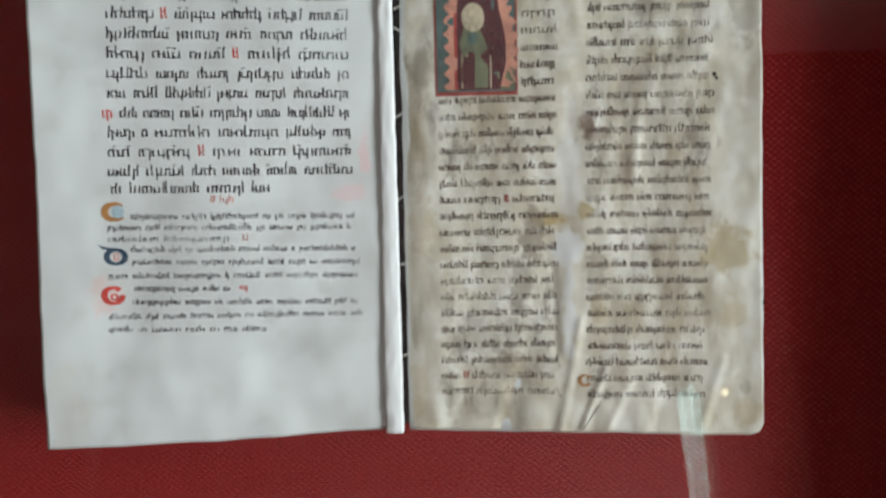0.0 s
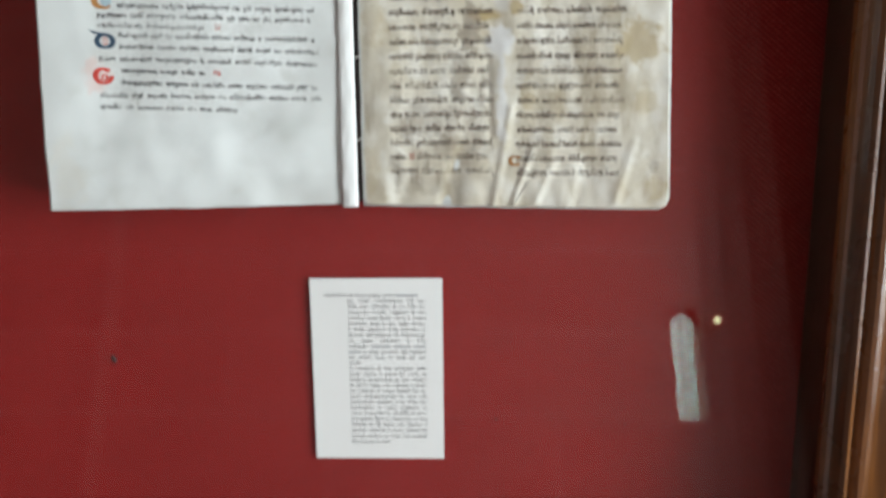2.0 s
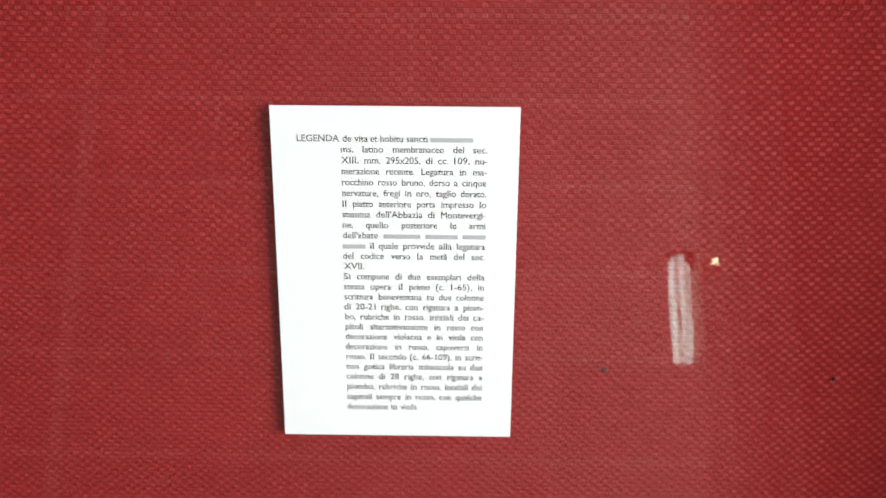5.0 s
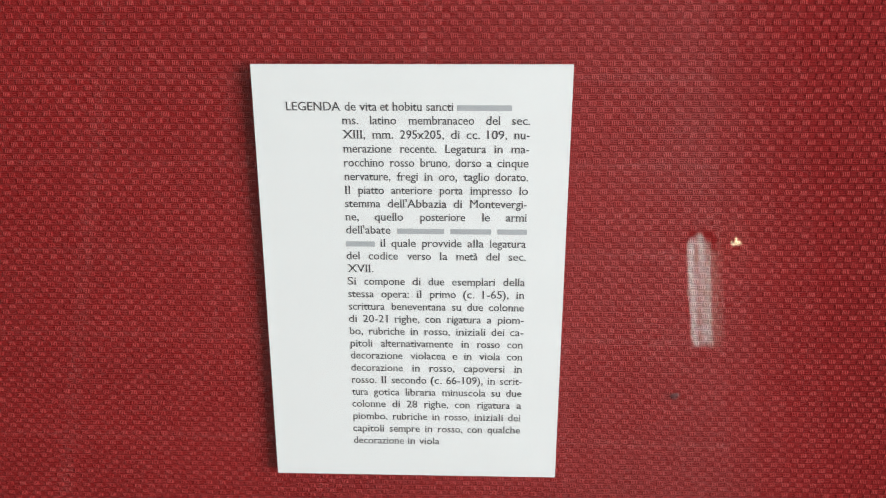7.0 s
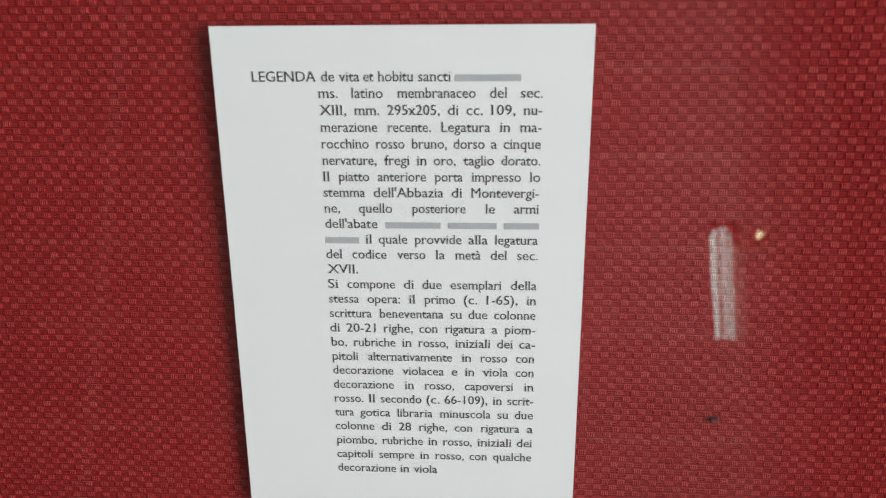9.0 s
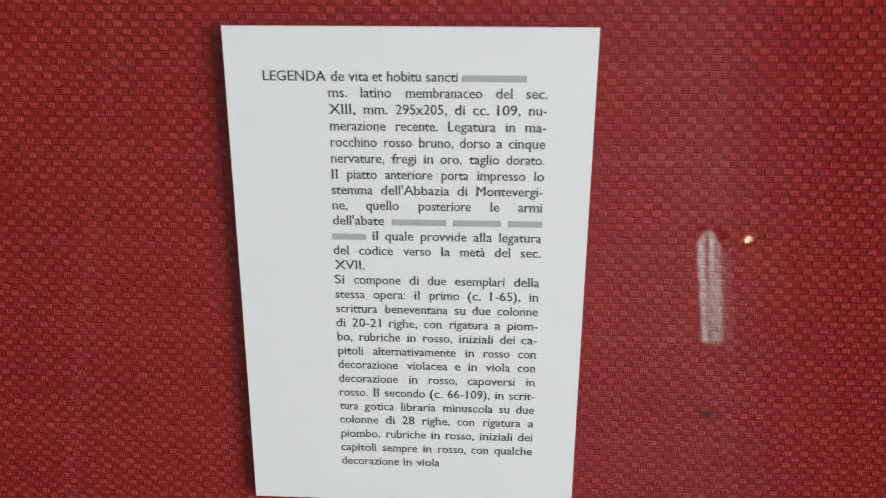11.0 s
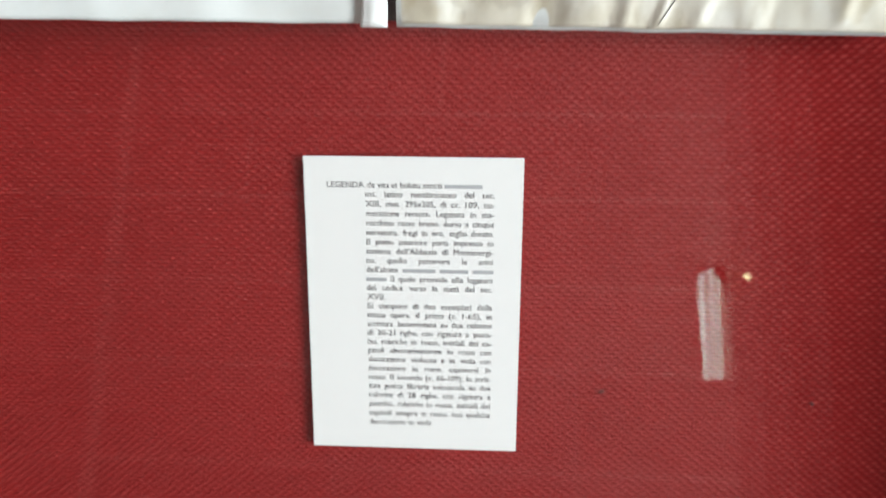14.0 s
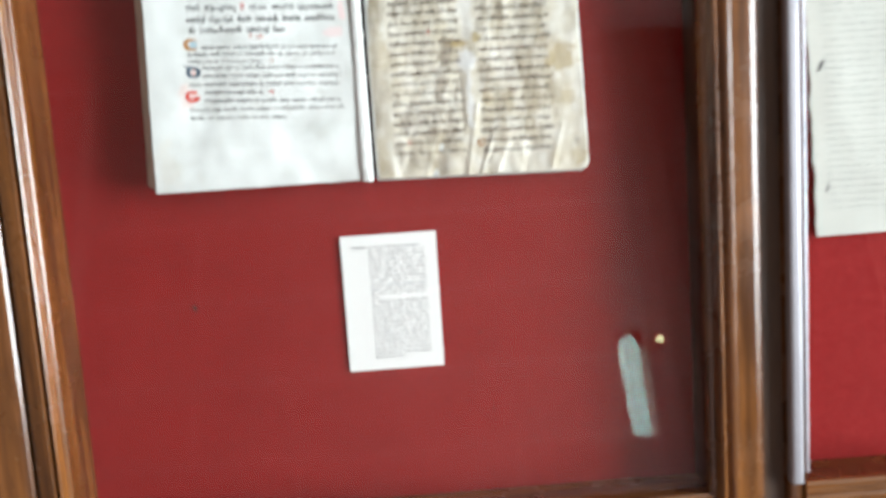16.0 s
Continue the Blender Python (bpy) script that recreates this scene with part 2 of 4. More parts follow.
def matt_dark():
    """Dull dark-stained wood with no polish."""
    s = Nodes("dull_dark_wood")
    n, m = s.noise(30, 4, 0.6, (1, 1, 0.08)), s.noise(5, 3)
    c = s.mix(s.ramp(n, 0.3, 0.7), (0.030, 0.019, 0.014), (0.060, 0.038, 0.028))
    c = s.mix(s.ramp(m, 0.4, 0.7, 0, 0.5), c, (0.025, 0.016, 0.012))
    return s.done(c, 1.0, s.bump(n, 0.2, 0.001), gloss=0.0)


def block_material():
    """Dusty pink wall blocks, each a little different."""
    s = Nodes("pinkish_blocks")
    info = s.add("ShaderNodeObjectInfo")
    n, m = s.noise(3, 4), s.noise(26, 4)
    c = s.mix(info.outputs["Random"], (0.50, 0.335, 0.315), (0.58, 0.40, 0.38))
    c = s.mix(s.ramp(n, 0.35, 0.7, 0, 0.5), c, (0.44, 0.295, 0.28))
    return s.done(c, 0.85, s.bump(m, 0.3, 0.003))


FABRIC = fabric_material()
WOOD = wood_material("varnished_wood", (0.066, 0.023, 0.007), (0.225, 0.082, 0.020))
WOOD_X = wood_material("varnished_wood_level", (0.066, 0.023, 0.007), (0.225, 0.082, 0.020), along="x")
# Darker copy of the frame wood, with the shade inside the case in its colour.
WOOD_SHADED = wood_material("inner_wood_in_shade", (0.035, 0.017, 0.009), (0.075, 0.036, 0.018), 0.5)
CARD = plain("card_paper", (0.82, 0.815, 0.80), 0.6, 0.02, 60, 0.06, 0.0002)
PRINT = plain("print_ink", (0.055, 0.058, 0.064), 0.6, 0.35, 300, 0.0)
PRINT_BAR = plain("print_bar_grey", (0.42, 0.43, 0.44), 0.6, 0.2, 300, 0.0)
PALE, STAINED, EDGES = parchment_pale(), parchment_stained(), leaf_edges()
STUB = plain("white_parchment_fold", (0.86, 0.87, 0.86), 0.6, 0.06, 90, 0.25, 0.0006)
INK_BLACK = ink("black_ink", (0.038, 0.036, 0.040), 0.45, 0.47, 0.64)
INK_GREY = ink("grey_ink", (0.080, 0.078, 0.080), 0.7, 0.43, 0.62)
INK_BROWN = ink("brown_ink", (0.092, 0.068, 0.050), 0.7, 0.47, 0.60)
INK_RED = ink("red_ink", (0.55, 0.055, 0.040), 0.5, 0.48, 0.66)
INK_PALE_RED = ink("faded_red_ink", (0.62, 0.22, 0.18), 0.7, 0.42, 0.62)
INK_BLUE = ink("blue_ink", (0.030, 0.065, 0.105), 0.4, 0.48, 0.66)
INK_OCHRE = ink("ochre_ink", (0.42, 0.19, 0.055), 0.6, 0.44, 0.62)
INK_SKY = ink("pale_blue_ink", (0.36, 0.47, 0.52), 0.5, 0.44, 0.62)
PAINT_RED = ink("red_paint", (0.33, 0.045, 0.035), 0.25)
PAINT_SALMON = ink("salmon_paint", (0.60, 0.27, 0.19), 0.2)
PAINT_MAROON = ink("maroon_paint", (0.085, 0.018, 0.022), 0.2)
PAINT_TEAL = ink("teal_paint", (0.085, 0.135, 0.125), 0.25)
PAINT_OLIVE = ink("olive_paint", (0.16, 0.17, 0.10), 0.3)
PAINT_BLUE = ink("blue_paint", (0.07, 0.15, 0.20), 0.3)
PAINT_CREAM = ink("cream_paint", (0.50, 0.42, 0.29), 0.3)
# Near-black colour holding the shade of gutter, wormholes and tear; also an edge mark.
NEAR_BLACK = plain("near_black", (0.018, 0.014, 0.012), 0.8, 0.4, 80)
THREAD = plain("linen_thread", (0.55, 0.53, 0.48), 0.8, 0.2, 300)
GLASS = glass_material()
MATT_DARK = matt_dark()
# Stepped browns painting the wall's fade to dark; the middle one also colours bars.
FADE_PALE = plain("fade_step_pale", (0.36, 0.235, 0.22), 0.95, 0.15, 9, 0.1, 0.001)
BAR_FADE_MID = plain("bars_and_fade_step_mid", (0.22, 0.140, 0.125), 0.95, 0.15, 9, 0.1, 0.001)
FADE_DARK = plain("fade_step_dark", (0.11, 0.070, 0.060), 0.95, 0.15, 9, 0.1, 0.001)
PLASTER = plain("cream_plaster", (0.26, 0.23, 0.20), 0.85, 0.05, 4, 0.2, 0.002)
JOINT = plain("pale_joint", (0.74, 0.58, 0.55), 0.85, 0.06, 8, 0.2, 0.002)
BLOCK = block_material()
CEILING = plain("white_ceiling", (0.45, 0.44, 0.42), 0.9, 0.03, 4, 0.1, 0.002)
STAND_WOOD = wood_material("stand_wood", (0.045, 0.030, 0.022), (0.075, 0.050, 0.036), 0.6)
BOARDS = plain("dull_floor", (0.13, 0.095, 0.075), 0.9, 0.35, 6, 0.2, 0.001, stretch=(0.1, 1, 1))
SPECK = plain("dark_speck", (0.030, 0.010, 0.010), 0.7, 0.4, 500)
SPECK_RED = plain("dull_red_speck", (0.105, 0.008, 0.009), 0.7, 0.4, 500)
DOC = plain("grey_parchment", (0.50, 0.50, 0.46), 0.6, 0.14, 18, 0.3, 0.0008)
METAL = plain("pale_metal_channel", (0.36, 0.35, 0.38), 0.42, 0.12, 60, 0.2, 0.0005, metal=0.5)
DAY = glow("daylight_beyond_window", (0.60, 0.95, 0.89), 7.2)
BULB = glow("lamp_bulb", (1.0, 0.80, 0.45), 20.0)
IRON = plain("black_iron", (0.012, 0.011, 0.010), 0.6, 0.3, 50)


# ---- mesh helpers ----
class Mesh:
    def __init__(self):
        self.v, self.f = [], []

    def face(self, *pts):
        n = len(self.v)
        self.v.extend(pts)
        self.f.append(tuple(range(n, n + len(pts))))
        return self

    def box(self, x0, x1, y0, y1, z0, z1):
        n = len(self.v)
        self.v.extend([(x, y, z) for z in (z0, z1) for y in (y0, y1) for x in (x0, x1)])
        self.f.extend([tuple(n + i for i in q) for q in ((0, 2, 3, 1), (4, 5, 7, 6), (0, 1, 5, 4), (2, 6, 7, 3), (0, 4, 6, 2), (1, 3, 7, 5))])
        return self

    def grid(self, nu, nv, fn):
        n = len(self.v)
        self.v.extend([fn(i / nu, j / nv) for j in range(nv + 1) for i in range(nu + 1)])
        w = nu + 1
        self.f.extend([(n + j * w + i, n + j * w + i + 1, n + (j + 1) * w + i + 1, n + (j + 1) * w + i) for j in range(nv) for i in range(nu)])
        return self

    def lathe(self, prof, cx, cy, seg=24):
        n = len(self.v)
        for r, z in prof:
            self.v.extend([(cx + r * math.cos(2 * math.pi * k / seg), cy + r * math.sin(2 * math.pi * k / seg), z) for k in range(seg)])
        for i in range(len(prof) - 1):
            self.f.extend([(n + i * seg + k, n + i * seg + (k + 1) % seg, n + (i + 1) * seg + (k + 1) % seg, n + (i + 1) * seg + k) for k in range(seg)])
        return self

    def data(self, name, material, smooth=False):
        me = bpy.data.meshes.new(name)
        me.from_pydata(self.v, [], self.f)
        me.materials.append(material)
        if smooth:
            me.polygons.foreach_set("use_smooth", [True] * len(me.polygons))
        me.update()
        return me


def bevelled(me, width=0.001):
    """Softens a mesh's sharp edges."""
    bm = bmesh.new()
    bm.from_mesh(me)
    bmesh.ops.remove_doubles(bm, verts=bm.verts, dist=1e-6)
    bmesh.ops.bevel(bm, geom=[e for e in bm.edges if len(e.link_faces) == 2 and e.calc_face_angle(0) > 0.6], offset=width, segments=2, affect="EDGES", profile=0.5)
    bm.to_mesh(me)
    bm.free()
    return me


def part(name, mesh, material, parent, label="", smooth=False, bevel=0.0):
    me = mesh.data(name, material, smooth)
    if bevel:
        bevelled(me, bevel)
    ob = new(name, me)
    ob.parent = parent
    return tagged(ob, label)


def thing(name, label, category, group="", kind="", m=None):
    ob = tagged(new(name), label, category, group, kind)
    if m is not None:
        ob.matrix_basis = m
    return ob


def setting(name, mesh, material, label, category):
    return tagged(new(name, mesh.data(name, material)), label, category, kind="structure")


# ---- the room ----
T = 0.2
setting("floor", Mesh().box(ROOM_X0 - T, ROOM_X1 + T, ROOM_Y0 - T, ROOM_Y1 + T, FLOOR_Z - 0.1, FLOOR_Z), BOARDS, "brown wooden floor of the museum room", "floor")
setting("ceiling", Mesh().box(ROOM_X0 - T, ROOM_X1 + T, ROOM_Y0 - T, ROOM_Y1 + T, CEIL_Z, CEIL_Z + 0.1), CEILING, "plain white plaster ceiling of the room", "ceiling")
setting("wall_north", Mesh().box(ROOM_X0 - T, ROOM_X1 + T, ROOM_Y1, ROOM_Y1 + T, FLOOR_Z, CEIL_Z), PLASTER, "cream plaster wall behind the display cases", "wall")
setting("wall_west", Mesh().box(ROOM_X0 - T, ROOM_X0, ROOM_Y0, ROOM_Y1, FLOOR_Z, CEIL_Z), PLASTER, "cream plaster side wall of the room", "wall")
east = Mesh()
east.box(ROOM_X1, ROOM_X1 + T, ROOM_Y0, WIN_Y0, FLOOR_Z, CEIL_Z).box(ROOM_X1, ROOM_X1 + T, WIN_Y1, ROOM_Y1, FLOOR_Z, CEIL_Z)
east.box(ROOM_X1, ROOM_X1 + T, WIN_Y0, WIN_Y1, FLOOR_Z, WIN_Z0).box(ROOM_X1, ROOM_X1 + T, WIN_Y0, WIN_Y1, WIN_Z1, CEIL_Z)
setting("wall_east", east, PLASTER, "cream plaster wall with the tall window", "wall")
# the wall opposite: large pinkish blocks with paler joints and a slender window, then dark panelling
SX0, SX1, SZ0, SZ1 = 1.405, 1.600, 1.335, 2.085
DARK_X = 2.0
facing = Mesh()
facing.box(ROOM_X0 - T, SX0, ROOM_Y0 - T, ROOM_Y0, FLOOR_Z, CEIL_Z).box(SX1, DARK_X, ROOM_Y0 - T, ROOM_Y0, FLOOR_Z, CEIL_Z)
facing.box(SX0, SX1, ROOM_Y0 - T, ROOM_Y0, FLOOR_Z, SZ0).box(SX0, SX1, ROOM_Y0 - T, ROOM_Y0, SZ1, CEIL_Z)
setting("wall_south", facing, JOINT, "wall of large pinkish blocks opposite the display cases", "wall")
setting("wall_panelling", Mesh().box(DARK_X, ROOM_X1 + T, ROOM_Y0 - T, ROOM_Y0, FLOOR_Z, CEIL_Z), MATT_DARK, "dark wood panelling at the end of the wall", "wall")
# added uprights: three darker steps paint a soft falloff in the glass reflection
for k, (x0, x1, paint) in enumerate(((1.625, 1.79, FADE_PALE), (1.79, 1.97, BAR_FADE_MID), (1.97, 2.20, FADE_DARK))):
    setting("trim", Mesh().box(x0, x1, ROOM_Y0 - 0.002, ROOM_Y0 + 0.010 + 0.008 * k, FLOOR_Z, CEIL_Z), paint, "added upright, its paint one step of a fade to dark", "trim")
setting("backdrop", Mesh().box(SX0 - 0.1, SX1 + 0.1, ROOM_Y0 - 0.26, ROOM_Y0 - 0.25, SZ0 - 0.1, SZ1 + 0.1), DAY, "bright daylight beyond the slender window", "backdrop")

window = thing("window_1", "slender pointed window with dark glazing bars", "window", kind="structure")
wy0, wy1 = ROOM_Y0 - 0.10, ROOM_Y0 - 0.06
for x0, x1, x2, x3 in ((SX0, SX0 + 0.034, SX0, SX0 + 0.006), (1.486, 1.497, 1.476, 1.487), (1.531, 1.536, 1.538, 1.543)):
    bar_mesh = Mesh()
    bar_mesh.v = [(x, y, z) for z, xs in ((SZ0, (x0, x1)), (SZ1, (x2, x3))) for y in (wy0, wy1) for x in xs]
    bar_mesh.f = [(0, 2, 3, 1), (4, 5, 7, 6), (0, 1, 5, 4), (2, 6, 7, 3), (0, 4, 6, 2), (1, 3, 7, 5)]
    part("glazing_bar", bar_mesh, BAR_FADE_MID, window)
for side in (0, 1):
    corner = Mesh()
    xc, xe = (1.492, SX0) if side == 0 else (1.514, SX1)
    for y in (wy0 - 0.005, wy1 + 0.005):
        corner.v += [(xe, y, 1.955), (xe, y, SZ1), (xc, y, SZ1), (xc + 0.3 * (xe - xc), y, 2.055), (xc + 0.7 * (xe - xc), y, 2.005)]
    corner.f = [(0, 1, 2, 3, 4), (9, 8, 7, 6, 5)] + [(i, 5 + i, 5 + (i + 1) % 5, (i + 1) % 5) for i in range(5)]
    part("arch_corner", corner, MATT_DARK, window, "dark corner of the pointed head")

lamp = thing("wall_lamp", "small warm wall lamp beside the slender window", "lamp")
part("bulb", Mesh().lathe([(0.0005, 1.965), (0.014, 1.970), (0.022, 1.985), (0.019, 1.998), (0.010, 2.008), (0.0005, 2.010)], 1.686, ROOM_Y0 + 0.09, 16), BULB, lamp, "glowing warm bulb", smooth=True)
part("lamp_holder", Mesh().lathe([(0.0005, 1.935), (0.018, 1.935), (0.020, 1.950), (0.013, 1.968)], 1.686, ROOM_Y0 + 0.09, 16).box(1.680, 1.692, ROOM_Y0, ROOM_Y0 + 0.08, 1.938, 1.948), IRON, lamp)

# the sloping stand that carries the cases
slope = Mesh()
for x in (-1.18, 1.18):
    slope.v += [(x, -0.045, FLOOR_Z), (x, -0.045, 0.905), (x, 0.022, 0.880), (x, 0.430, 1.752), (x, 0.455, 1.752), (x, 0.455, FLOOR_Z)]
slope.f = [(0, 1, 2, 3, 4, 5), (11, 10, 9, 8, 7, 6)] + [(i, 6 + i, 6 + (i + 1) % 6, (i + 1) % 6) for i in range(6)]
rest = thing("case_stand", "dark wooden stand that carries the sloping cases", "stand")
part("body", slope, STAND_WOOD, rest, bevel=0.004)


# ---- display cases ----
GLASS_Y, FRONT_Y, BACK_Y = -0.0540, -0.055, 0.002
PROFILE = ((0.0, 0.0), (0.0, 0.006), (0.05, 0.008), (0.10, 0.0085), (0.13, 0.011), (0.17, 0.0155), (0.22, 0.0175), (0.27, 0.0155), (0.31, 0.011), (0.33, 0.0095),
           (0.36, 0.012), (0.41, 0.0145), (0.46, 0.0152), (0.52, 0.0146), (0.70, 0.0142), (0.85, 0.0136), (0.94, 0.0125), (0.98, 0.010), (1.0, 0.006), (1.0, 0.0))


def moulding(inner, outer):
    """Sweeps the moulding along one mitred side; inner and outer are the ends ((x, z), (x, z)) of its two edges."""
    m = Mesh()
    n = len(PROFILE)
    for e in (0, 1):
        for u, h in PROFILE:
            m.v.append((inner[e][0] + (outer[e][0] - inner[e][0]) * u, FRONT_Y - h, inner[e][1] + (outer[e][1] - inner[e][1]) * u))
    m.f = [(i, i + 1, n + i + 1, n + i) for i in range(n - 1)] + [(0, n, 2 * n - 1, n - 1), tuple(range(n)), tuple(range(2 * n - 1, n - 1, -1))]
    return m


def display_case(x0, x1, z0, z1, left, right, label):
    """A shallow sloping wooden case; x0..z1 is the frame's opening, left and right the widths of its stiles."""
    case = thing("display_case", label, "display case", "sloping cases", m=LEAN)
    r = 0.065
    ends = {"left": (((x0, z0), (x0, z1)), ((x0 - left, z0 - r), (x0 - left, z1 + r))),
            "right": (((x1, z0), (x1, z1)), ((x1 + right, z0 - r), (x1 + right, z1 + r))),
            "low": (((x0, z0), (x1, z0)), ((x0 - left, z0 - r), (x1 + right, z0 - r))),
            "top": (((x0, z1), (x1, z1)), ((x0 - left, z1 + r), (x1 + right, z1 + r)))}
    for side, (a, b) in ends.items():
        upright = side in ("left", "right")
        part("stile" if upright else "rail", moulding(a, b), WOOD if upright else WOOD_X, case, "moulded glossy brown wooden frame bar")
    g = 0.004
    bx0, bx1, bz0, bz1 = x0 - g, x1 + 2 * g, z0 - 0.004, z1 + g
    part("side_board", Mesh().box(bx0 - 0.014, bx0, FRONT_Y, 0.026, bz0 - 0.014, bz1 + 0.014), WOOD, case)
    # right inner side turns from the window: its shade comes from the darker copy
    part("side_board", Mesh().box(bx1, bx1 + 0.014, FRONT_Y, 0.026, bz0 - 0.014, bz1 + 0.014), WOOD_SHADED, case)
    part("bottom_board", Mesh().box(bx0, bx1, FRONT_Y, 0.026, bz0 - 0.014, bz0), WOOD_X, case, "brown wooden bottom board")
    part("top_board", Mesh().box(bx0, bx1, FRONT_Y, 0.026, bz1, bz1 + 0.014), WOOD_SHADED, case)
    part("back_panel", Mesh().box(bx0, bx1, BACK_Y, 0.026, bz0, bz1), FABRIC, case, "back panel covered in coarse red woven cloth")
    pane = part("glass_pane", Mesh().box(bx0 + 0.001, bx1 - 0.001, GLASS_Y, GLASS_Y + 0.0025, bz0 + 0.001, bz1 - 0.001), GLASS, case, "clear glass pane")
    pane.visible_shadow = False
    return case


CASE = display_case(-0.343, 0.326, 0.976, 1.80, 0.033, 0.059, "brown wooden sloping case lined with red woven cloth")
CASE_B = display_case(0.4315, 1.090, 0.980, 1.80, 0.022, 0.059, "neighbouring brown wooden sloping case lined with red cloth")
# added strip closes the gap; the groove's shade is in its dark colour
part("gap_shade_strip", Mesh().box(0.3855, 0.4090, -0.0590, 0.0, 0.915, 1.865), WOOD_SHADED, CASE_B, "strip coloured for the shade in the gap between the cases", bevel=0.001)
channel = part("glazing_channel", Mesh().box(0.4100, 0.4225, -0.0760, -0.0555, 0.984, 1.80), METAL, CASE_B, "pale metal glazing channel", bevel=0.003)
part("channel_lip", Mesh().box(0.4227, 0.4315, -0.0700, -0.0555, 0.994, 1.80), METAL, channel, bevel=0.002)
display_case(-1.11, -0.44, 0.976, 1.80, 0.033, 0.062, "further brown wooden sloping case lined with red cloth")


def speck(x, z, rx, rz, turn):
    m = Mesh()
    ring = []
    for k in range(14):
        a = 2 * math.pi * k / 14
        w = 1 + 0.3 * noise.noise(Vector((x * 900 + math.cos(a), z * 900 + math.sin(a), 0)))
        px, pz = rx * w * math.cos(a), rz * w * math.sin(a)
        ring.append((x + px * math.cos(turn) - pz * math.sin(turn), BACK_Y - 0.0002, z + px * math.sin(turn) + pz * math.cos(turn)))
    m.v = ring + [(x + (p[0] - x) * 0.6, BACK_Y - 0.0016, z + (p[2] - z) * 0.6) for p in ring]
    m.f = [(k, (k + 1) % 14, 14 + (k + 1) % 14, 14 + k) for k in range(14)] + [tuple(range(14, 28))]
    part("speck", m, SPECK if x < 0 else SPECK_RED, CASE, "small dark speck on the red cloth")


for sx, sz, srx, srz, sa in ((-0.217, 1.206, 0.0023, 0.0037, 0.5), (0.095, 1.156, 0.0017, 0.0011, 0.4), (0.105, 1.067, 0.0012, 0.0020, 0.9), (0.199, 1.153, 0.0008, 0.0012, 0.2)):
    speck(sx, sz, srx, srz, sa)


# ---- open manuscript ----
def rug(x, z, seed, fx, fz):
    return noise.noise(Vector((x * fx, z * fz, seed)))


def y_left(x, z):
    """The pale page: thick at its outer edge, sinking towards the gutter."""
    low = max(0.0, 1 - (z - 1.3365) / 0.07)
    y = -0.00797 + 0.169 * x
    y -= 0.0018 * rug(x - 0.5 * z, z, 3.1, 22, 5) + (0.0006 + 0.0024 * low) * rug(x + 0.6 * z, z, 7.7, 27, 8)
    return y - 0.0009 * rug(x, z, 1.7, 60, 40)


def ridge(x, z, xa, za, xb, zb, w):
    dx, dz = xb - xa, zb - za
    t = max(0, min(1, ((x - xa) * dx + (z - za) * dz) / (dx * dx + dz * dz)))
    d = math.hypot(x - xa - t * dx, z - za - t * dz)
    return math.exp(-(d / w) ** 2)


CREASES = ((0.096, 1.455, 0.095, 1.390, 0.0050, 0.0006), (0.103, 1.405, 0.090, 1.335, 0.0030, 0.0018), (0.118, 1.375, 0.104, 1.335, 0.0020, 0.0020),
           (0.133, 1.365, 0.120, 1.335, 0.0030, 0.0014), (0.086, 1.44, 0.088, 1.385, 0.0025, -0.0012), (0.062, 1.39, 0.048, 1.335, 0.004, 0.0010),
           (0.158, 1.37, 0.150, 1.335, 0.004, -0.0010), (0.190, 1.380, 0.178, 1.338, 0.003, 0.0012), (0.15, 1.60, 0.185, 1.56, 0.005, 0.0012),
           (0.138, 1.54, 0.134, 1.49, 0.003, 0.0012), (0.125, 1.56, 0.128, 1.50, 0.004, -0.0008))


def y_right(x, z):
    """The stained page: cockled, with creases running down to its foot."""
    y = -0.0114 - 0.024 * x
    low = max(0.0, 1 - (z - 1.333) / 0.08)
    y -= (0.0014 + 0.0022 * low) * rug(x - 0.25 * z, z, 5.2, 45, 9) + 0.0016 * rug(x, z, 9.4, 26, 14) + 0.0007 * rug(x, z, 2.2, 110, 70)
    for xa, za, xb, zb, w, h in CREASES:
        y -= 0.8 * h * ridge(x, z, xa, za, xb, zb, w)
    return y + 0.004 * math.exp(-(x + 0.006) / 0.006)


Z_TOP = 1.632


def left_edge(z):
    return -0.2170 - 0.0325 * (1.600 - z) + 0.0004 * rug(0, z, 4, 1, 60)


def left_point(u, v):
    x = left_edge(1.3365 + v * (Z_TOP - 1.3365)) * (1 - u)
    z0 = 1.3358 - 0.0004 * u + 0.0004 * rug(x, 0, 8, 40, 1)
    z = z0 + v * (Z_TOP - z0)
    x = left_edge(z) * (1 - u) + u * (-0.0172 + 0.0008 * rug(0, z, 6.5, 1, 45))
    return x, z


def right_point(u, v, grow=0.0):
    zb = 1.3352 - 0.0035 * u + 0.0006 * rug(u, 0, 3, 9, 1) - grow
    z = zb + v * (Z_TOP - zb)
    xl = -0.0062 - 0.0012 * v * 0 + 0.0008 * rug(0, z, 2.5, 1, 55)
    xr = 0.2085 + 0.0295 * (1.600 - z) + 0.0004 * rug(0, z, 1.5, 1, 70) + grow
    r, dz = 0.008, z - zb
    if dz < r:
        xr -= r - math.sqrt(max(0, r * r - (r - dz) ** 2))
    return xl + u * (xr - xl), z


book = thing("open_manuscript", "open medieval parchment manuscript with a pale and a stained page", "book",
             m=LEAN @ Matrix.Translation((-0.0105, -0.002, 1.3326)) @ Matrix.Diagonal((1.02, 1, 1.02, 1)) @ Matrix.Translation((0.0105, 0, -1.334)))


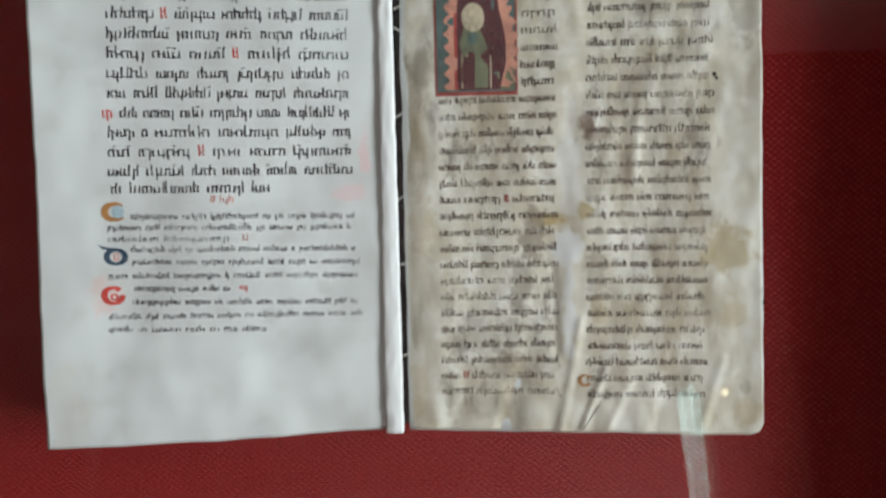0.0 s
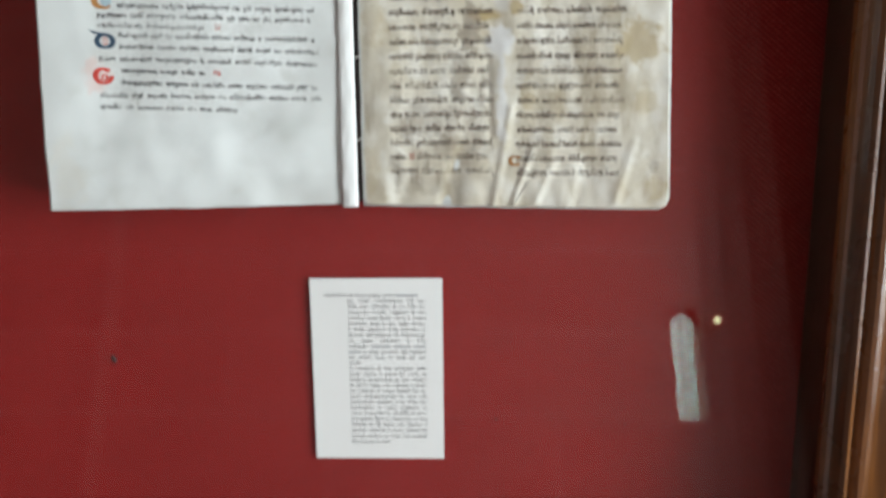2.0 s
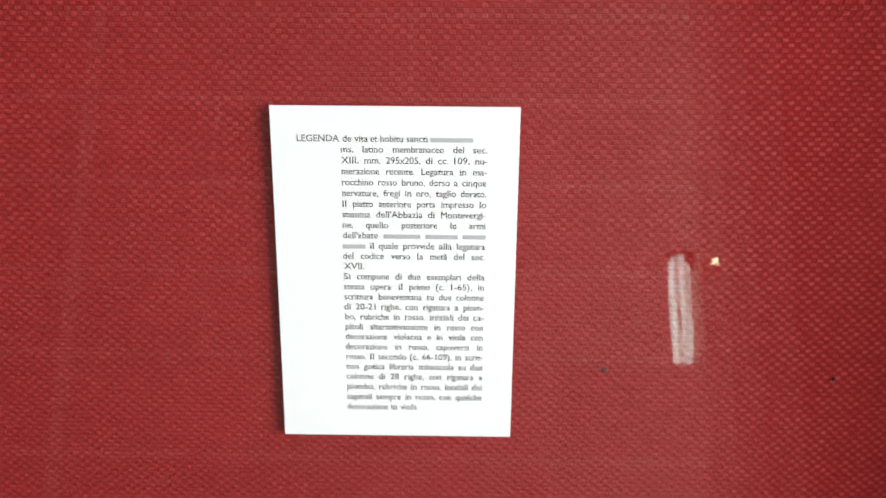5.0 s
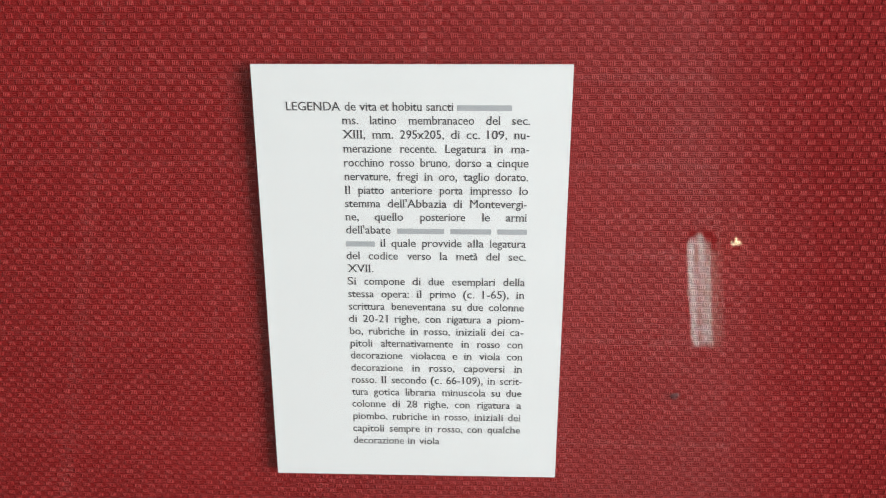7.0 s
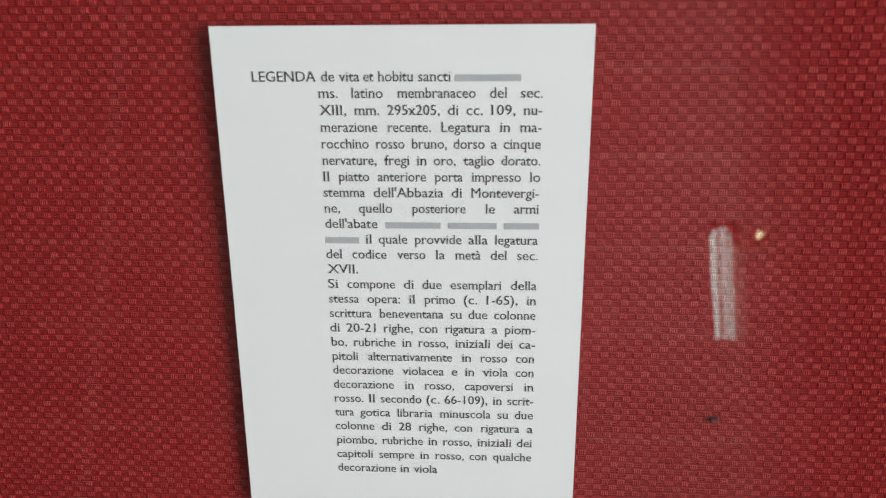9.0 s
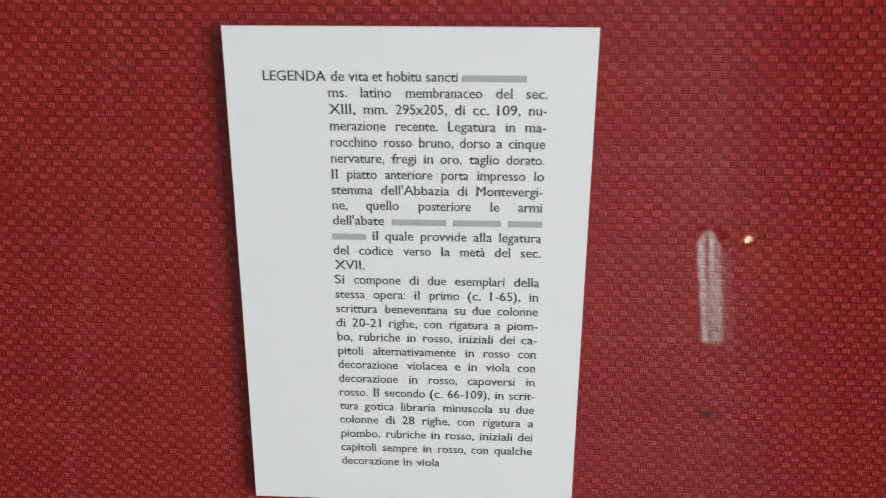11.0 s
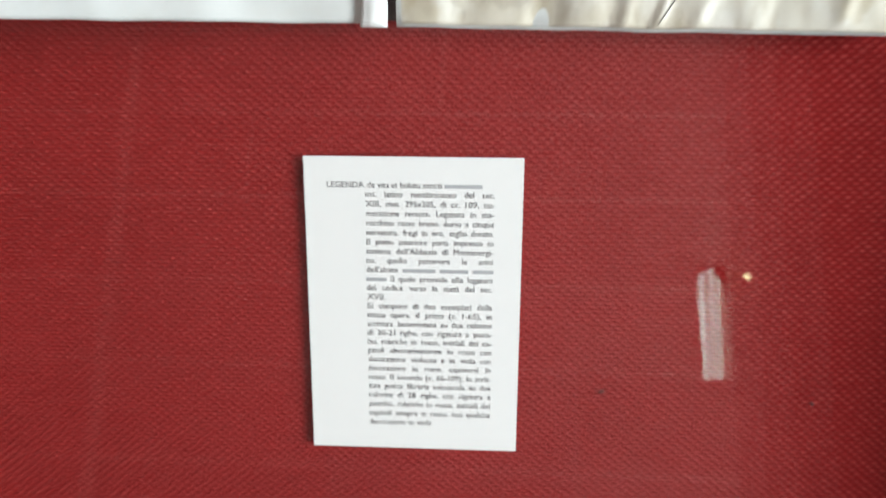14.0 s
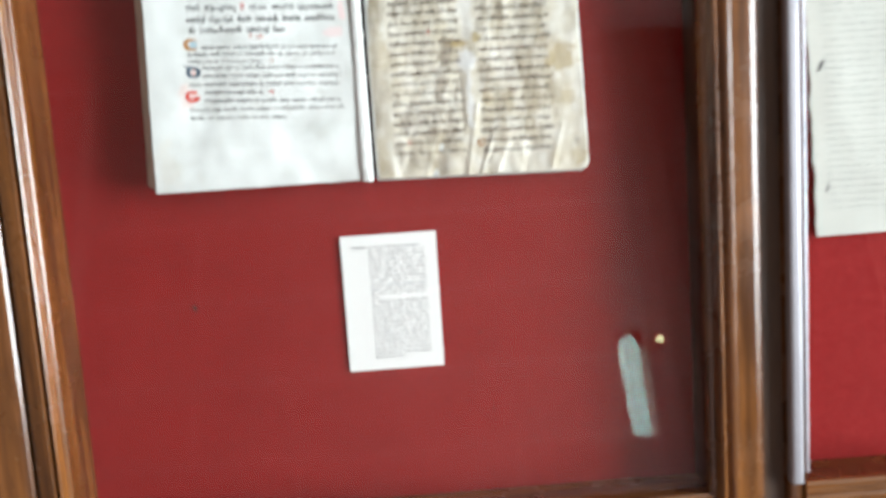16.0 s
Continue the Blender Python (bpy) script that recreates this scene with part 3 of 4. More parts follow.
def leaf(name, nu, nv, place, depth, material, label, thick=0.0004):
    """A wavy leaf with a thin edge all round."""
    m = Mesh()
    pts = [[place(i / nu, j / nv) for i in range(nu + 1)] for j in range(nv + 1)]
    w = nu + 1
    for back in (0, thick):
        m.v.extend([(x, depth(x, z) + back, z) for row in pts for x, z in row])
    m.f = [(j * w + i, j * w + i + 1, (j + 1) * w + i + 1, (j + 1) * w + i) for j in range(nv) for i in range(nu)]
    o = w * (nv + 1)
    rim = [i for i in range(w)] + [j * w + nu for j in range(1, nv + 1)] + [nv * w + i for i in range(nu - 1, -1, -1)] + [j * w for j in range(nv - 1, 0, -1)]
    m.f += [(a, o + a, o + b, b) for a, b in zip(rim, rim[1:] + rim[:1])]
    return part(name, m, material, book, label, smooth=True)


left_leaf = leaf("left_leaf", 110, 150, left_point, y_left, PALE, "pale parchment page with lines of black writing")
right_leaf = leaf("right_leaf", 150, 200, right_point, y_right, STAINED, "yellowed, stained and cockled parchment page in two columns")
leaf("under_leaf", 40, 40, lambda u, v: right_point(u, v, 0.0012), lambda x, z: -0.0088 - 0.024 * x, PALE, "edge of the leaf beneath")
leaf("under_leaf", 40, 40, lambda u, v: right_point(u, v, 0.0003), lambda x, z: -0.0066 - 0.018 * x, STAINED, "edge of the leaf beneath")

# the stacks of leaves beneath, cut edges showing
block = Mesh()
zs = [1.3382 + k * (Z_TOP - 1.3382) / 12 for k in range(13)]
for z in zs:
    e = left_edge(z)
    block.v.extend([(e + 0.0012, -0.00797 + 0.169 * e + 0.0034, z), (-0.013, -0.0060, z), (-0.013, BACK_Y, z + 0.006 * (z < 1.34)), (e - 0.022, BACK_Y, z + 0.006 * (z < 1.34))])
for k in range(12):
    a, b = 4 * k, 4 * k + 4
    block.f += [(a + i, a + (i + 1) % 4, b + (i + 1) % 4, b + i) for i in range(4)]
block.f += [(0, 3, 2, 1), (48, 49, 50, 51)]
part("left_leaf_stack", block, EDGES, book, "thick stack of parchment leaves seen at its edge")
stack = Mesh()
stack.box(-0.004, 0.209, -0.0062, BACK_Y, 1.3365, Z_TOP)
part("right_leaf_stack", stack, EDGES, book, "thin stack of parchment leaves seen at its edge")
part("gutter", Mesh().box(-0.013, -0.0055, -0.0042, BACK_Y, 1.337, Z_TOP - 0.002), NEAR_BLACK, book, "sewn gutter between the pages, its shade painted near-black")

# the folded white strip beside the gutter
fold = Mesh()


def fold_point(u, v):
    z = 1.3338 + v * (Z_TOP - 1.3338)
    xa = -0.0186 - 0.0026 * (1 - v) + 0.0016 * rug(0, z, 11, 1, 60) + 0.0006 * rug(0, z, 17, 1, 210)
    xb = -0.0106 + 0.0006 * (1 - v) + 0.0006 * rug(0, z, 13, 1, 90)
    return (xa + u * (xb - xa), -0.0142 - 0.0009 * math.sin(math.pi * u) - 0.0006 * rug(u, z, 4, 3, 90), z)


fold.grid(8, 120, fold_point)
fold.v.extend([(p[0], -0.0085, p[2]) for p in list(fold.v)])
o = 9 * 121
fold.f += [(j * 9, (j + 1) * 9, o + (j + 1) * 9, o + j * 9) for j in range(120)] + [(j * 9 + 8, o + j * 9 + 8, o + (j + 1) * 9 + 8, (j + 1) * 9 + 8) for j in range(120)]
fold.f += [(i, o + i, o + i + 1, i + 1) for i in range(8)]
part("folded_strip", fold, STUB, book, "white folded parchment strip along the gutter", smooth=True)


def stitch(z, tilt):
    m = Mesh()
    for k in range(7):
        a = 2 * math.pi * k / 7
        for t in range(6):
            u = t / 5
            m.v.append((-0.0105 + 0.005 * u, -0.0058 - 0.0012 * math.sin(math.pi * u) + 0.0008 * math.sin(a), z + tilt * (u - 0.5) + 0.0008 * math.cos(a)))
    m.f = [(k * 6 + t, k * 6 + t + 1, ((k + 1) % 7) * 6 + t + 1, ((k + 1) % 7) * 6 + t) for k in range(7) for t in range(5)]
    part("stitch", m, THREAD, book, "pale linen sewing thread", smooth=True)


for sz, stl in ((1.600, 0.002), (1.587, -0.003), (1.535, 0.003), (1.484, 0.004), (1.442, 0.001), (1.383, 0.003)):
    stitch(sz, stl)

LIFT = 0.00022


def pen_line(x0, z0, x1, z1, xh, words, depth, rnd, weight=0.27, slant=0.08, tall=0.2, drop=0.14, space=0.75):
    """A line of writing as plain pen bars grouped in words. words: letters per word; a leading r marks red. Returns the black and the red bars."""
    marks = [(w[0] == "r", int(w.lstrip("r"))) for w in words.split()]
    total = sum(n for _, n in marks) + space * (len(marks) - 1)
    step = (x1 - x0) / total
    black, red = Mesh(), Mesh()

    def bar(m, xa, za, xb, zb, w):
        dx, dz = xb - xa, zb - za
        d = math.hypot(dx, dz) or 1
        nx, nz = -dz / d * w / 2, dx / d * w / 2
        m.face(*[(px, depth(px, pz) - LIFT, pz) for px, pz in ((xa - nx, za - nz), (xb - nx, zb - nz), (xb + nx, zb + nz), (xa + nx, za + nz))])

    def base(x):
        return z0 + (z1 - z0) * (x - x0) / (x1 - x0)

    u = 0.0
    for is_red, n in marks:
        m = red if is_red else black
        count = max(1, round(n * rnd.uniform(1.5, 1.75)))
        last = None
        for k in range(count):
            x = x0 + step * (u + n * (k + 0.5 + rnd.uniform(-0.12, 0.12)) / count)
            zb = base(x) + rnd.uniform(-0.05, 0.05) * xh
            r, w = rnd.random(), xh * weight * rnd.uniform(0.75, 1.25)
            top, low = zb + xh * rnd.uniform(0.86, 1.08), zb
            if is_red and n == 1:
                top = zb + 1.5 * xh
            elif r < tall:
                top = zb + xh * rnd.uniform(1.4, 1.7)
            elif r > 1 - drop:
                low = zb - xh * rnd.uniform(0.35, 0.6)
            lean = (slant + rnd.choice((-0.06, -0.02, 0.0, 0.03, 0.10))) * (top - low)
            mid = (low + top) / 2 + rnd.uniform(-0.1, 0.1) * xh
            belly = rnd.uniform(-0.10, 0.10) * xh
            bar(m, x, low, x + lean / 2 + belly, mid, w)
            bar(m, x + lean / 2 + belly, mid - 0.08 * xh, x + lean, top, w * rnd.uniform(0.8, 1.1))
            bar(m, x - 0.10 * xh, zb + 0.03 * xh, x + 0.20 * xh, zb + 0.15 * xh, w * 0.55)
            if last is not None and rnd.random() < 0.8:
                z_ = zb + xh * rnd.choice((0.90, 0.86, 0.92, 0.88, 0.10, 0.14, 0.5))
                bar(m, last, z_, x, z_ + rnd.uniform(-0.08, 0.12) * xh, w * rnd.uniform(0.5, 0.95))
            if rnd.random() < 0.06:
                bar(m, x - 0.15 * xh, zb + 1.35 * xh, x + 0.35 * xh, zb + 1.42 * xh, w * 0.6)
            last = x
        u += n + space
    return black, red


def write(page, x0, z0, x1, z1, xh, words, depth, rnd, material, red=INK_RED, **kw):
    a, b = pen_line(x0, z0, x1, z1, xh, words, depth, rnd, **kw)
    if a.f:
        part("text_line", a, material, page, "line of handwriting")
    if b.f:
        part("red_letters", b, red, page, "letters in red ink")


rnd = random.Random(5)
BIG = ("8 5 6 7 8", "7 6 6 5 8", "7 r1 6 6 5 6", "9 6 4 5 7", "5 4 5 r1 6 7", "6 5 5 7 6 2", "3 4 7 5 5 9", "r2 3 5 4 7 4 8 2", "4 1 8 9 6 3", "3 7 r1 4 5 8", "5 6 4 6 5 8")
for k, words in enumerate(BIG):
    z = 1.5930 - 0.01145 * (k - 2)
    xl = -0.1745 - 0.0006 * k if "r2" not in words else -0.1815
    write(left_leaf, xl, z, -0.0375 + 0.0003 * (k % 3), z - 0.0008 - 0.0001 * k, 0.0043, words, y_left, rnd, INK_BLACK, weight=0.25, slant=0.03, tall=0.13, drop=0.11, space=0.85)
write(left_leaf, -0.1796, 1.4910, -0.0871, 1.4896, 0.0043, "2 11 6 3", y_left, rnd, INK_BLACK, weight=0.25, slant=0.03, tall=0.13, drop=0.11, space=0.85)
SMALL = ((-0.1690, 1.4753, -0.0367, 1.4724, "10 5 10 2 2 4 7 2"), (-0.1830, 1.4690, -0.0392, 1.4655, "7 3 7 10 2 5 2 7 1"), (-0.1826, 1.4622, -0.1123, 1.4603, "9 12"),
         (-0.1700, 1.4556, -0.0372, 1.4521, "8 3 2 9 5 6 1 12 1"), (-0.1700, 1.4480, -0.0346, 1.4435, "9 5 5 8 4 4 2 9"), (-0.1836, 1.4400, -0.0359, 1.4353, "4 8 10 1 6 4 7 8"),
         (-0.1700, 1.4318, -0.1131, 1.4297, "10 5 4 2"), (-0.1710, 1.4236, -0.0363, 1.4185, "11 6 2 6 4 6 6 3 2"), (-0.1854, 1.4150, -0.0336, 1.4110, "7 3 5 5 5 2 9 5 4 3"),
         (-0.1859, 1.4074, -0.0927, 1.4035, "5 2 6 4 2 3 5"))
for xa, za, xb, zb, words in SMALL:
    write(left_leaf, xa, za, xb, zb, 0.0025, words, y_left, rnd, INK_GREY, weight=0.31, slant=0.10, tall=0.14, drop=0.10)
write(left_leaf, -0.1225, 1.4845, -0.1080, 1.4838, 0.0028, "r1 r3", y_left, rnd, INK_GREY, INK_PALE_RED)
write(left_leaf, -0.1050, 1.4605, -0.1010, 1.4603, 0.0026, "r1", y_left, rnd, INK_GREY, INK_PALE_RED)
write(left_leaf, -0.1080, 1.4303, -0.1030, 1.4301, 0.0026, "r2", y_left, rnd, INK_GREY, INK_RED)


def ring_shape(cx, cz, rx, rz, width, a0, a1, depth, lift, swell=0.5):
    """A swelling pen ring or arc lying on a page."""
    m = Mesh()
    n = 28
    for k in range(n):
        q = []
        for kk in (k, k + 1):
            a = radians(a0 + (a1 - a0) * kk / n)
            w = width * (1 - swell + swell * abs(math.cos(a)))
            q.append([(cx + (rx + s * w / 2) * math.cos(a), cz + (rz + s * w / 2) * math.sin(a)) for s in (-1, 1)])
        m.face(*[(x, depth(x, z) - lift, z) for x, z in (q[0][0], q[0][1], q[1][1], q[1][0])])
    return m


def patch(pts, depth, lift):
    """A filled shape lying on a page, fanned from its middle."""
    m = Mesh()
    cx, cz = sum(p[0] for p in pts) / len(pts), sum(p[1] for p in pts) / len(pts)
    for a, b in zip(pts, pts[1:] + pts[:1]):
        m.face(*[(x, depth(x, z) - lift, z) for x, z in ((cx, cz), a, b)])
    return m


def oval(cx, cz, rx, rz, n=20):
    return [(cx + rx * math.cos(2 * math.pi * k / n), cz + rz * math.sin(2 * math.pi * k / n)) for k in range(n)]


# coloured initials of the pale page
part("initial", ring_shape(-0.1780, 1.4800, 0.0052, 0.0046, 0.0042, 35, 325, y_left, LIFT), INK_OCHRE, left_leaf, "ochre pen initial")
part("initial_fill", patch(oval(-0.1755, 1.4800, 0.0036, 0.0040), y_left, LIFT * 1.6), INK_SKY, left_leaf, "pale blue filling of an initial")
part("initial", ring_shape(-0.1782, 1.4530, 0.0052, 0.0042, 0.0034, 0, 360, y_left, LIFT), INK_BLUE, left_leaf, "dark blue pen initial")
part("initial_tail", patch([(-0.1885, 1.4608), (-0.1840, 1.4588), (-0.1780, 1.4584), (-0.1755, 1.4570), (-0.1790, 1.4566), (-0.1850, 1.4578)], y_left, LIFT * 1.3), INK_BLUE, left_leaf)
part("initial_fill", ring_shape(-0.1780, 1.4530, 0.0012, 0.0024, 0.0008, 0, 360, y_left, LIFT * 1.5, 0.2), INK_PALE_RED, left_leaf, "pale red pen flourish")
part("initial", ring_shape(-0.1812, 1.4295, 0.0050, 0.0048, 0.0036, 40, 360, y_left, LIFT), INK_RED, left_leaf, "bright red pen initial")
part("initial_fill", ring_shape(-0.1806, 1.4285, 0.0017, 0.0017, 0.0011, 0, 360, y_left, LIFT * 1.5, 0.2), INK_RED, left_leaf)

# the two columns of the stained page


def wording(rnd, letters):
    out = []
    while letters > 3:
        n = min(rnd.choice((3, 4, 5, 6, 7, 8, 9)), letters)
        out.append(str(n))
        letters -= n
    return " ".join(out)


for k in range(-8, 19):
    z = 1.5408 - 0.01014 * k
    beside = k < 0
    xa, xb = (0.0665 if beside else 0.0163 - 0.00008 * k), 0.0885 + rnd.uniform(-0.002, 0.0015)
    words = wording(rnd, 7 if beside else 24)
    if k == 6:
        words = "4 7 r1 8"
    if k == 17:
        words = "4 r1 6 7 3"
    write(right_leaf, xa, z, xb, z + 0.0003, 0.0033, words or "6", y_right, rnd, INK_BROWN, PAINT_RED, weight=0.25, slant=0.0, tall=0.12, drop=0.08, space=0.55)
for k in range(-7, 24):
    z = 1.5625 - 0.01030 * (k - 3)
    write(right_leaf, 0.1062 + rnd.uniform(-0.0005, 0.0005), z, 0.1808 + rnd.uniform(-0.003, 0.002), z - 0.0003, 0.0033, wording(rnd, 25), y_right, rnd, INK_BROWN, weight=0.25, slant=0.0, tall=0.12, drop=0.08, space=0.55)
part("initial", ring_shape(0.1055, 1.3672, 0.0034, 0.0033, 0.0024, 30, 330, y_right, LIFT * 1.4), INK_OCHRE, right_leaf, "small ochre pen initial")
part("wormhole", patch(oval(0.1822, 1.5545, 0.0011, 0.0013), y_right, LIFT), NEAR_BLACK, right_leaf)
part("wormhole", patch(oval(0.1836, 1.5522, 0.0009, 0.0009), y_right, LIFT), NEAR_BLACK, right_leaf)
part("wormhole", patch(oval(0.0900, 1.3570, 0.0006, 0.0008), y_right, LIFT), NEAR_BLACK, right_leaf)
part("edge_mark", patch(oval(0.2148, 1.4155, 0.0006, 0.0016), y_right, LIFT), NEAR_BLACK, right_leaf)
part("tear", patch([(0.1205, 1.3612), (0.1226, 1.3640), (0.1212, 1.3622), (0.1130, 1.3480), (0.1046, 1.3350), (0.1043, 1.3351), (0.1124, 1.3482)], y_right, LIFT), NEAR_BLACK, right_leaf, "dark fine tear in the parchment")

# painted initial: a framed letter with plain coloured shapes
IX0, IX1, IZ0, IZ1 = 0.0150, 0.0650, 1.5455, 1.6230


def quad(x0, x1, z0, z1):
    return [(x0, z0), (x1, z0), (x1, z1), (x0, z1)]


def sheet(x0, x1, z0, z1, lift):
    return Mesh().grid(14, 20, lambda u, v: (x0 + u * (x1 - x0), y_right(x0 + u * (x1 - x0), z0 + v * (z1 - z0)) - lift, z0 + v * (z1 - z0)))


part("painted_initial", sheet(IX0, IX1, IZ0, IZ1, 0.00025), PAINT_RED, right_leaf, "painted initial with a dark red border")
part("painted_field", sheet(IX0 + 0.0012, IX1 - 0.0012, IZ0 + 0.0022, IZ1 - 0.001, 0.00040), PAINT_TEAL, right_leaf, "blue-green painted field")
part("painted_field", sheet(IX1 - 0.0120, IX1 - 0.0022, IZ0 + 0.003, IZ0 + 0.016, 0.00052), PAINT_OLIVE, right_leaf)


def scallop(path, width, teeth):
    """A band with a toothed edge, along a path on the page."""
    m = Mesh()
    n = len(path)
    for k in range(n - 1):
        (xa, za), (xb, zb) = path[k], path[k + 1]
        d = math.hypot(xb - xa, zb - za)
        nx, nz = -(zb - za) / d, (xb - xa) / d
        wa, wb = (width * (1 + 0.35 * math.sin(teeth * q)) for q in (k, k + 1))
        m.face(*[(x, y_right(x, z) - 0.00060, z) for x, z in ((xa - nx * 0.0004, za - nz * 0.0004), (xb - nx * 0.0004, zb - nz * 0.0004), (xb + nx * wb, zb + nz * wb), (xa + nx * wa, za + nz * wa))])
    return m


arch = [(0.0285, IZ0 + 0.0035 + 0.0475 * k / 20) for k in range(20)]
arch += [(0.0415 - 0.0130 * math.cos(math.pi * k / 30), 1.5965 + 0.019 * math.sin(math.pi * k / 30)) for k in range(31)]
arch += [(0.0545 + 0.004 * math.sin(math.pi * k / 20), 1.5965 - 0.048 * k / 20) for k in range(1, 20)]
part("painted_arch", patch([p for p in arch] + [(0.0545, IZ0 + 0.0032), (0.0285, IZ0 + 0.0032)], y_right, 0.00058), PAINT_MAROON, right_leaf, "dark maroon painted arch")
part("painted_band", scallop(arch, 0.0062, 1.9), PAINT_SALMON, right_leaf, "toothed salmon-pink painted band")
part("painted_band", scallop([(p[0] + 0.0, p[1]) for p in arch[:20]], 0.0016, 0.0), PAINT_RED, right_leaf)
part("painted_shape", patch([(0.0335, 1.5650), (0.0350, 1.5500), (0.0470, 1.5500), (0.0478, 1.5660), (0.0490, 1.5800), (0.0455, 1.5870), (0.0335, 1.5870), (0.0300, 1.5770)], y_right, 0.00075), PAINT_OLIVE, right_leaf, "plain olive painted shape")
part("painted_shape", patch(quad(0.0380, 0.0440, 1.5500, 1.5625), y_right, 0.00088), PAINT_BLUE, right_leaf)
part("painted_disc", patch(oval(0.0385, 1.5918, 0.0070, 0.0086), y_right, 0.00095), PAINT_CREAM, right_leaf, "plain cream painted disc")
for px in (0.0312, 0.0342, 0.0485):
    part("painted_bar", patch(quad(px, px + 0.0008, 1.5500, 1.5700), y_right, 0.00085), PAINT_CREAM, right_leaf)

# ---- printed card ----
card = thing("printed_card", "white printed caption card in front of red woven cloth", "card", m=LEAN)


def y_card(x, z):
    return -0.0006 + 0.008 * (x - 0.0525) + 0.0003 * math.sin((z - 1.12) * 20)


CX0, CX1, CZ0, CZ1 = -0.0525, 0.0525, 1.1225, 1.274
sheet_mesh = Mesh().grid(8, 12, lambda u, v: (CX0 + u * (CX1 - CX0), y_card(CX0 + u * (CX1 - CX0), CZ0 + v * (CZ1 - CZ0)), CZ0 + v * (CZ1 - CZ0)))
front = len(sheet_mesh.v)
sheet_mesh.v.extend([(x, y + 0.0006, z) for x, y, z in list(sheet_mesh.v)])
rim = list(range(9)) + [j * 9 + 8 for j in range(1, 13)] + [12 * 9 + i for i in range(7, -1, -1)] + [j * 9 for j in range(11, 0, -1)]
sheet_mesh.f += [(a, front + a, front + b, b) for a, b in zip(rim, rim[1:] + rim[:1])]
sheet_mesh.f += [tuple(front + i for i in reversed(f)) for f in sheet_mesh.f[:96]]
paper = part("paper", sheet_mesh, CARD, card)
part("mount", Mesh().box(-0.03, 0.03, -0.0003, BACK_Y, 1.15, 1.25), CARD, card, "white mount behind the card")

# a tilde before a word marks one shown as a plain bar
TITLE = "LEGENDA de vita et hobitu sancti ~xxxxxxxxx"
LINES = ("ms. latino membranaceo del sec.", "XIII, mm. 295x205, di cc. 109, nu-", "merazione recente. Legatura in ma-", "rocchino rosso bruno, dorso a cinque",
         "nervature, fregi in oro, taglio dorato.", "Il piatto anteriore porta impresso lo", "stemma dell'Abbazia di Montevergi-", "ne, quello posteriore le armi",
         "dell'abate ~xxxxxxxx ~xxxxxxx ~xxxxx", "~xxxxx il quale provvide alla legatura", "del codice verso la met\u00e0 del sec.", "XVII.|", "Si compone di due esemplari della",
         "stessa opera: il primo (c. 1-65), in", "scrittura beneventana su due colonne", "di 20-21 righe, con rigatura a piom-", "bo, rubriche in rosso, iniziali dei ca-",
         "pitoli alternativamente in rosso con", "decorazione violacea e in viola con", "decorazione in rosso, capoversi in", "rosso. Il secondo (c. 66-109), in scrit-",
         "tura gotica libraria minuscola su due", "colonne di 28 righe, con rigatura a", "piombo, rubriche in rosso, iniziali dei", "capitoli sempre in rosso, con qualche", "decorazione in viola|")
EM = 0.0040
WIDTHS = {}
for chars, w in (("iljt:;", 0.278), ("frI-()'", 0.333), ("s", 0.389), ("acez\u00e0", 0.444), ("bdghknopquvxy0123456789", 0.5), ("S", 0.556), ("LE", 0.611), ("B", 0.667),
                 ("wAGNDXV", 0.722), ("m", 0.778), ("M", 0.889), (".,", 0.25)):
    for ch in chars:
        WIDTHS[ch] = w


def natural(word):
    return sum(WIDTHS.get(ch, 0.5) for ch in word) * EM


def font_shapes(words):
    """Flat outlines of words in the built-in font: word -> vertices, faces."""
    made = {}
    for w in words:
        cu = bpy.data.curves.new("lettering", "FONT")
        cu.body, cu.size, cu.resolution_u = w, 1.0, 3
        made[w] = new("lettering", cu)
    bpy.context.view_layer.update()
    dg = bpy.context.evaluated_depsgraph_get()
    out = {}
    for w, ob in made.items():
        me = bpy.data.meshes.new_from_object(ob.evaluated_get(dg))
        out[w] = ([tuple(v.co) for v in me.vertices], [tuple(p.vertices) for p in me.polygons])
        bpy.data.meshes.remove(me)
        cu = ob.data
        bpy.data.objects.remove(ob)
        bpy.data.curves.remove(cu)
    return out


ALL = [TITLE, *LINES]
SHAPES = font_shapes(sorted({w for line in ALL for w in line.rstrip("|").split() if w[0] != "~"} | {"x", "X"}))


def with_serifs(shape):
    """Adds small feet and caps to the stems of a flat outline."""
    vs, fs = list(shape[0]), list(shape[1])
    seen = {}
    for f in fs:
        for a, b in zip(f, f[1:] + f[:1]):
            seen.setdefault((min(a, b), max(a, b)), []).append(f)
    for (a, b), owners in seen.items():
        (xa, ya, _), (xb, yb, _) = vs[a], vs[b]
        if len(owners) != 1 or abs(ya - yb) > 0.002 or not 0.035 < abs(xa - xb) < 0.16:
            continue
        lo, hi = min(xa, xb), max(xa, xb)
        inner = sum(vs[i][1] for i in owners[0]) / len(owners[0])
        if inner > ya:  # a foot
            q = ((lo - 0.055, ya), (hi + 0.055, ya), (hi + 0.045, ya + 0.032), (lo - 0.045, ya + 0.032))
        else:  # a cap, drawn out to its left
            q = ((lo - 0.06, ya - 0.045), (hi, ya - 0.045), (hi + 0.02, ya), (lo - 0.05, ya - 0.012))
        n = len(vs)
        vs.extend([(x, y, 0.0) for x, y in q])
        fs.append((n, n + 1, n + 2, n + 3))
    return vs, fs


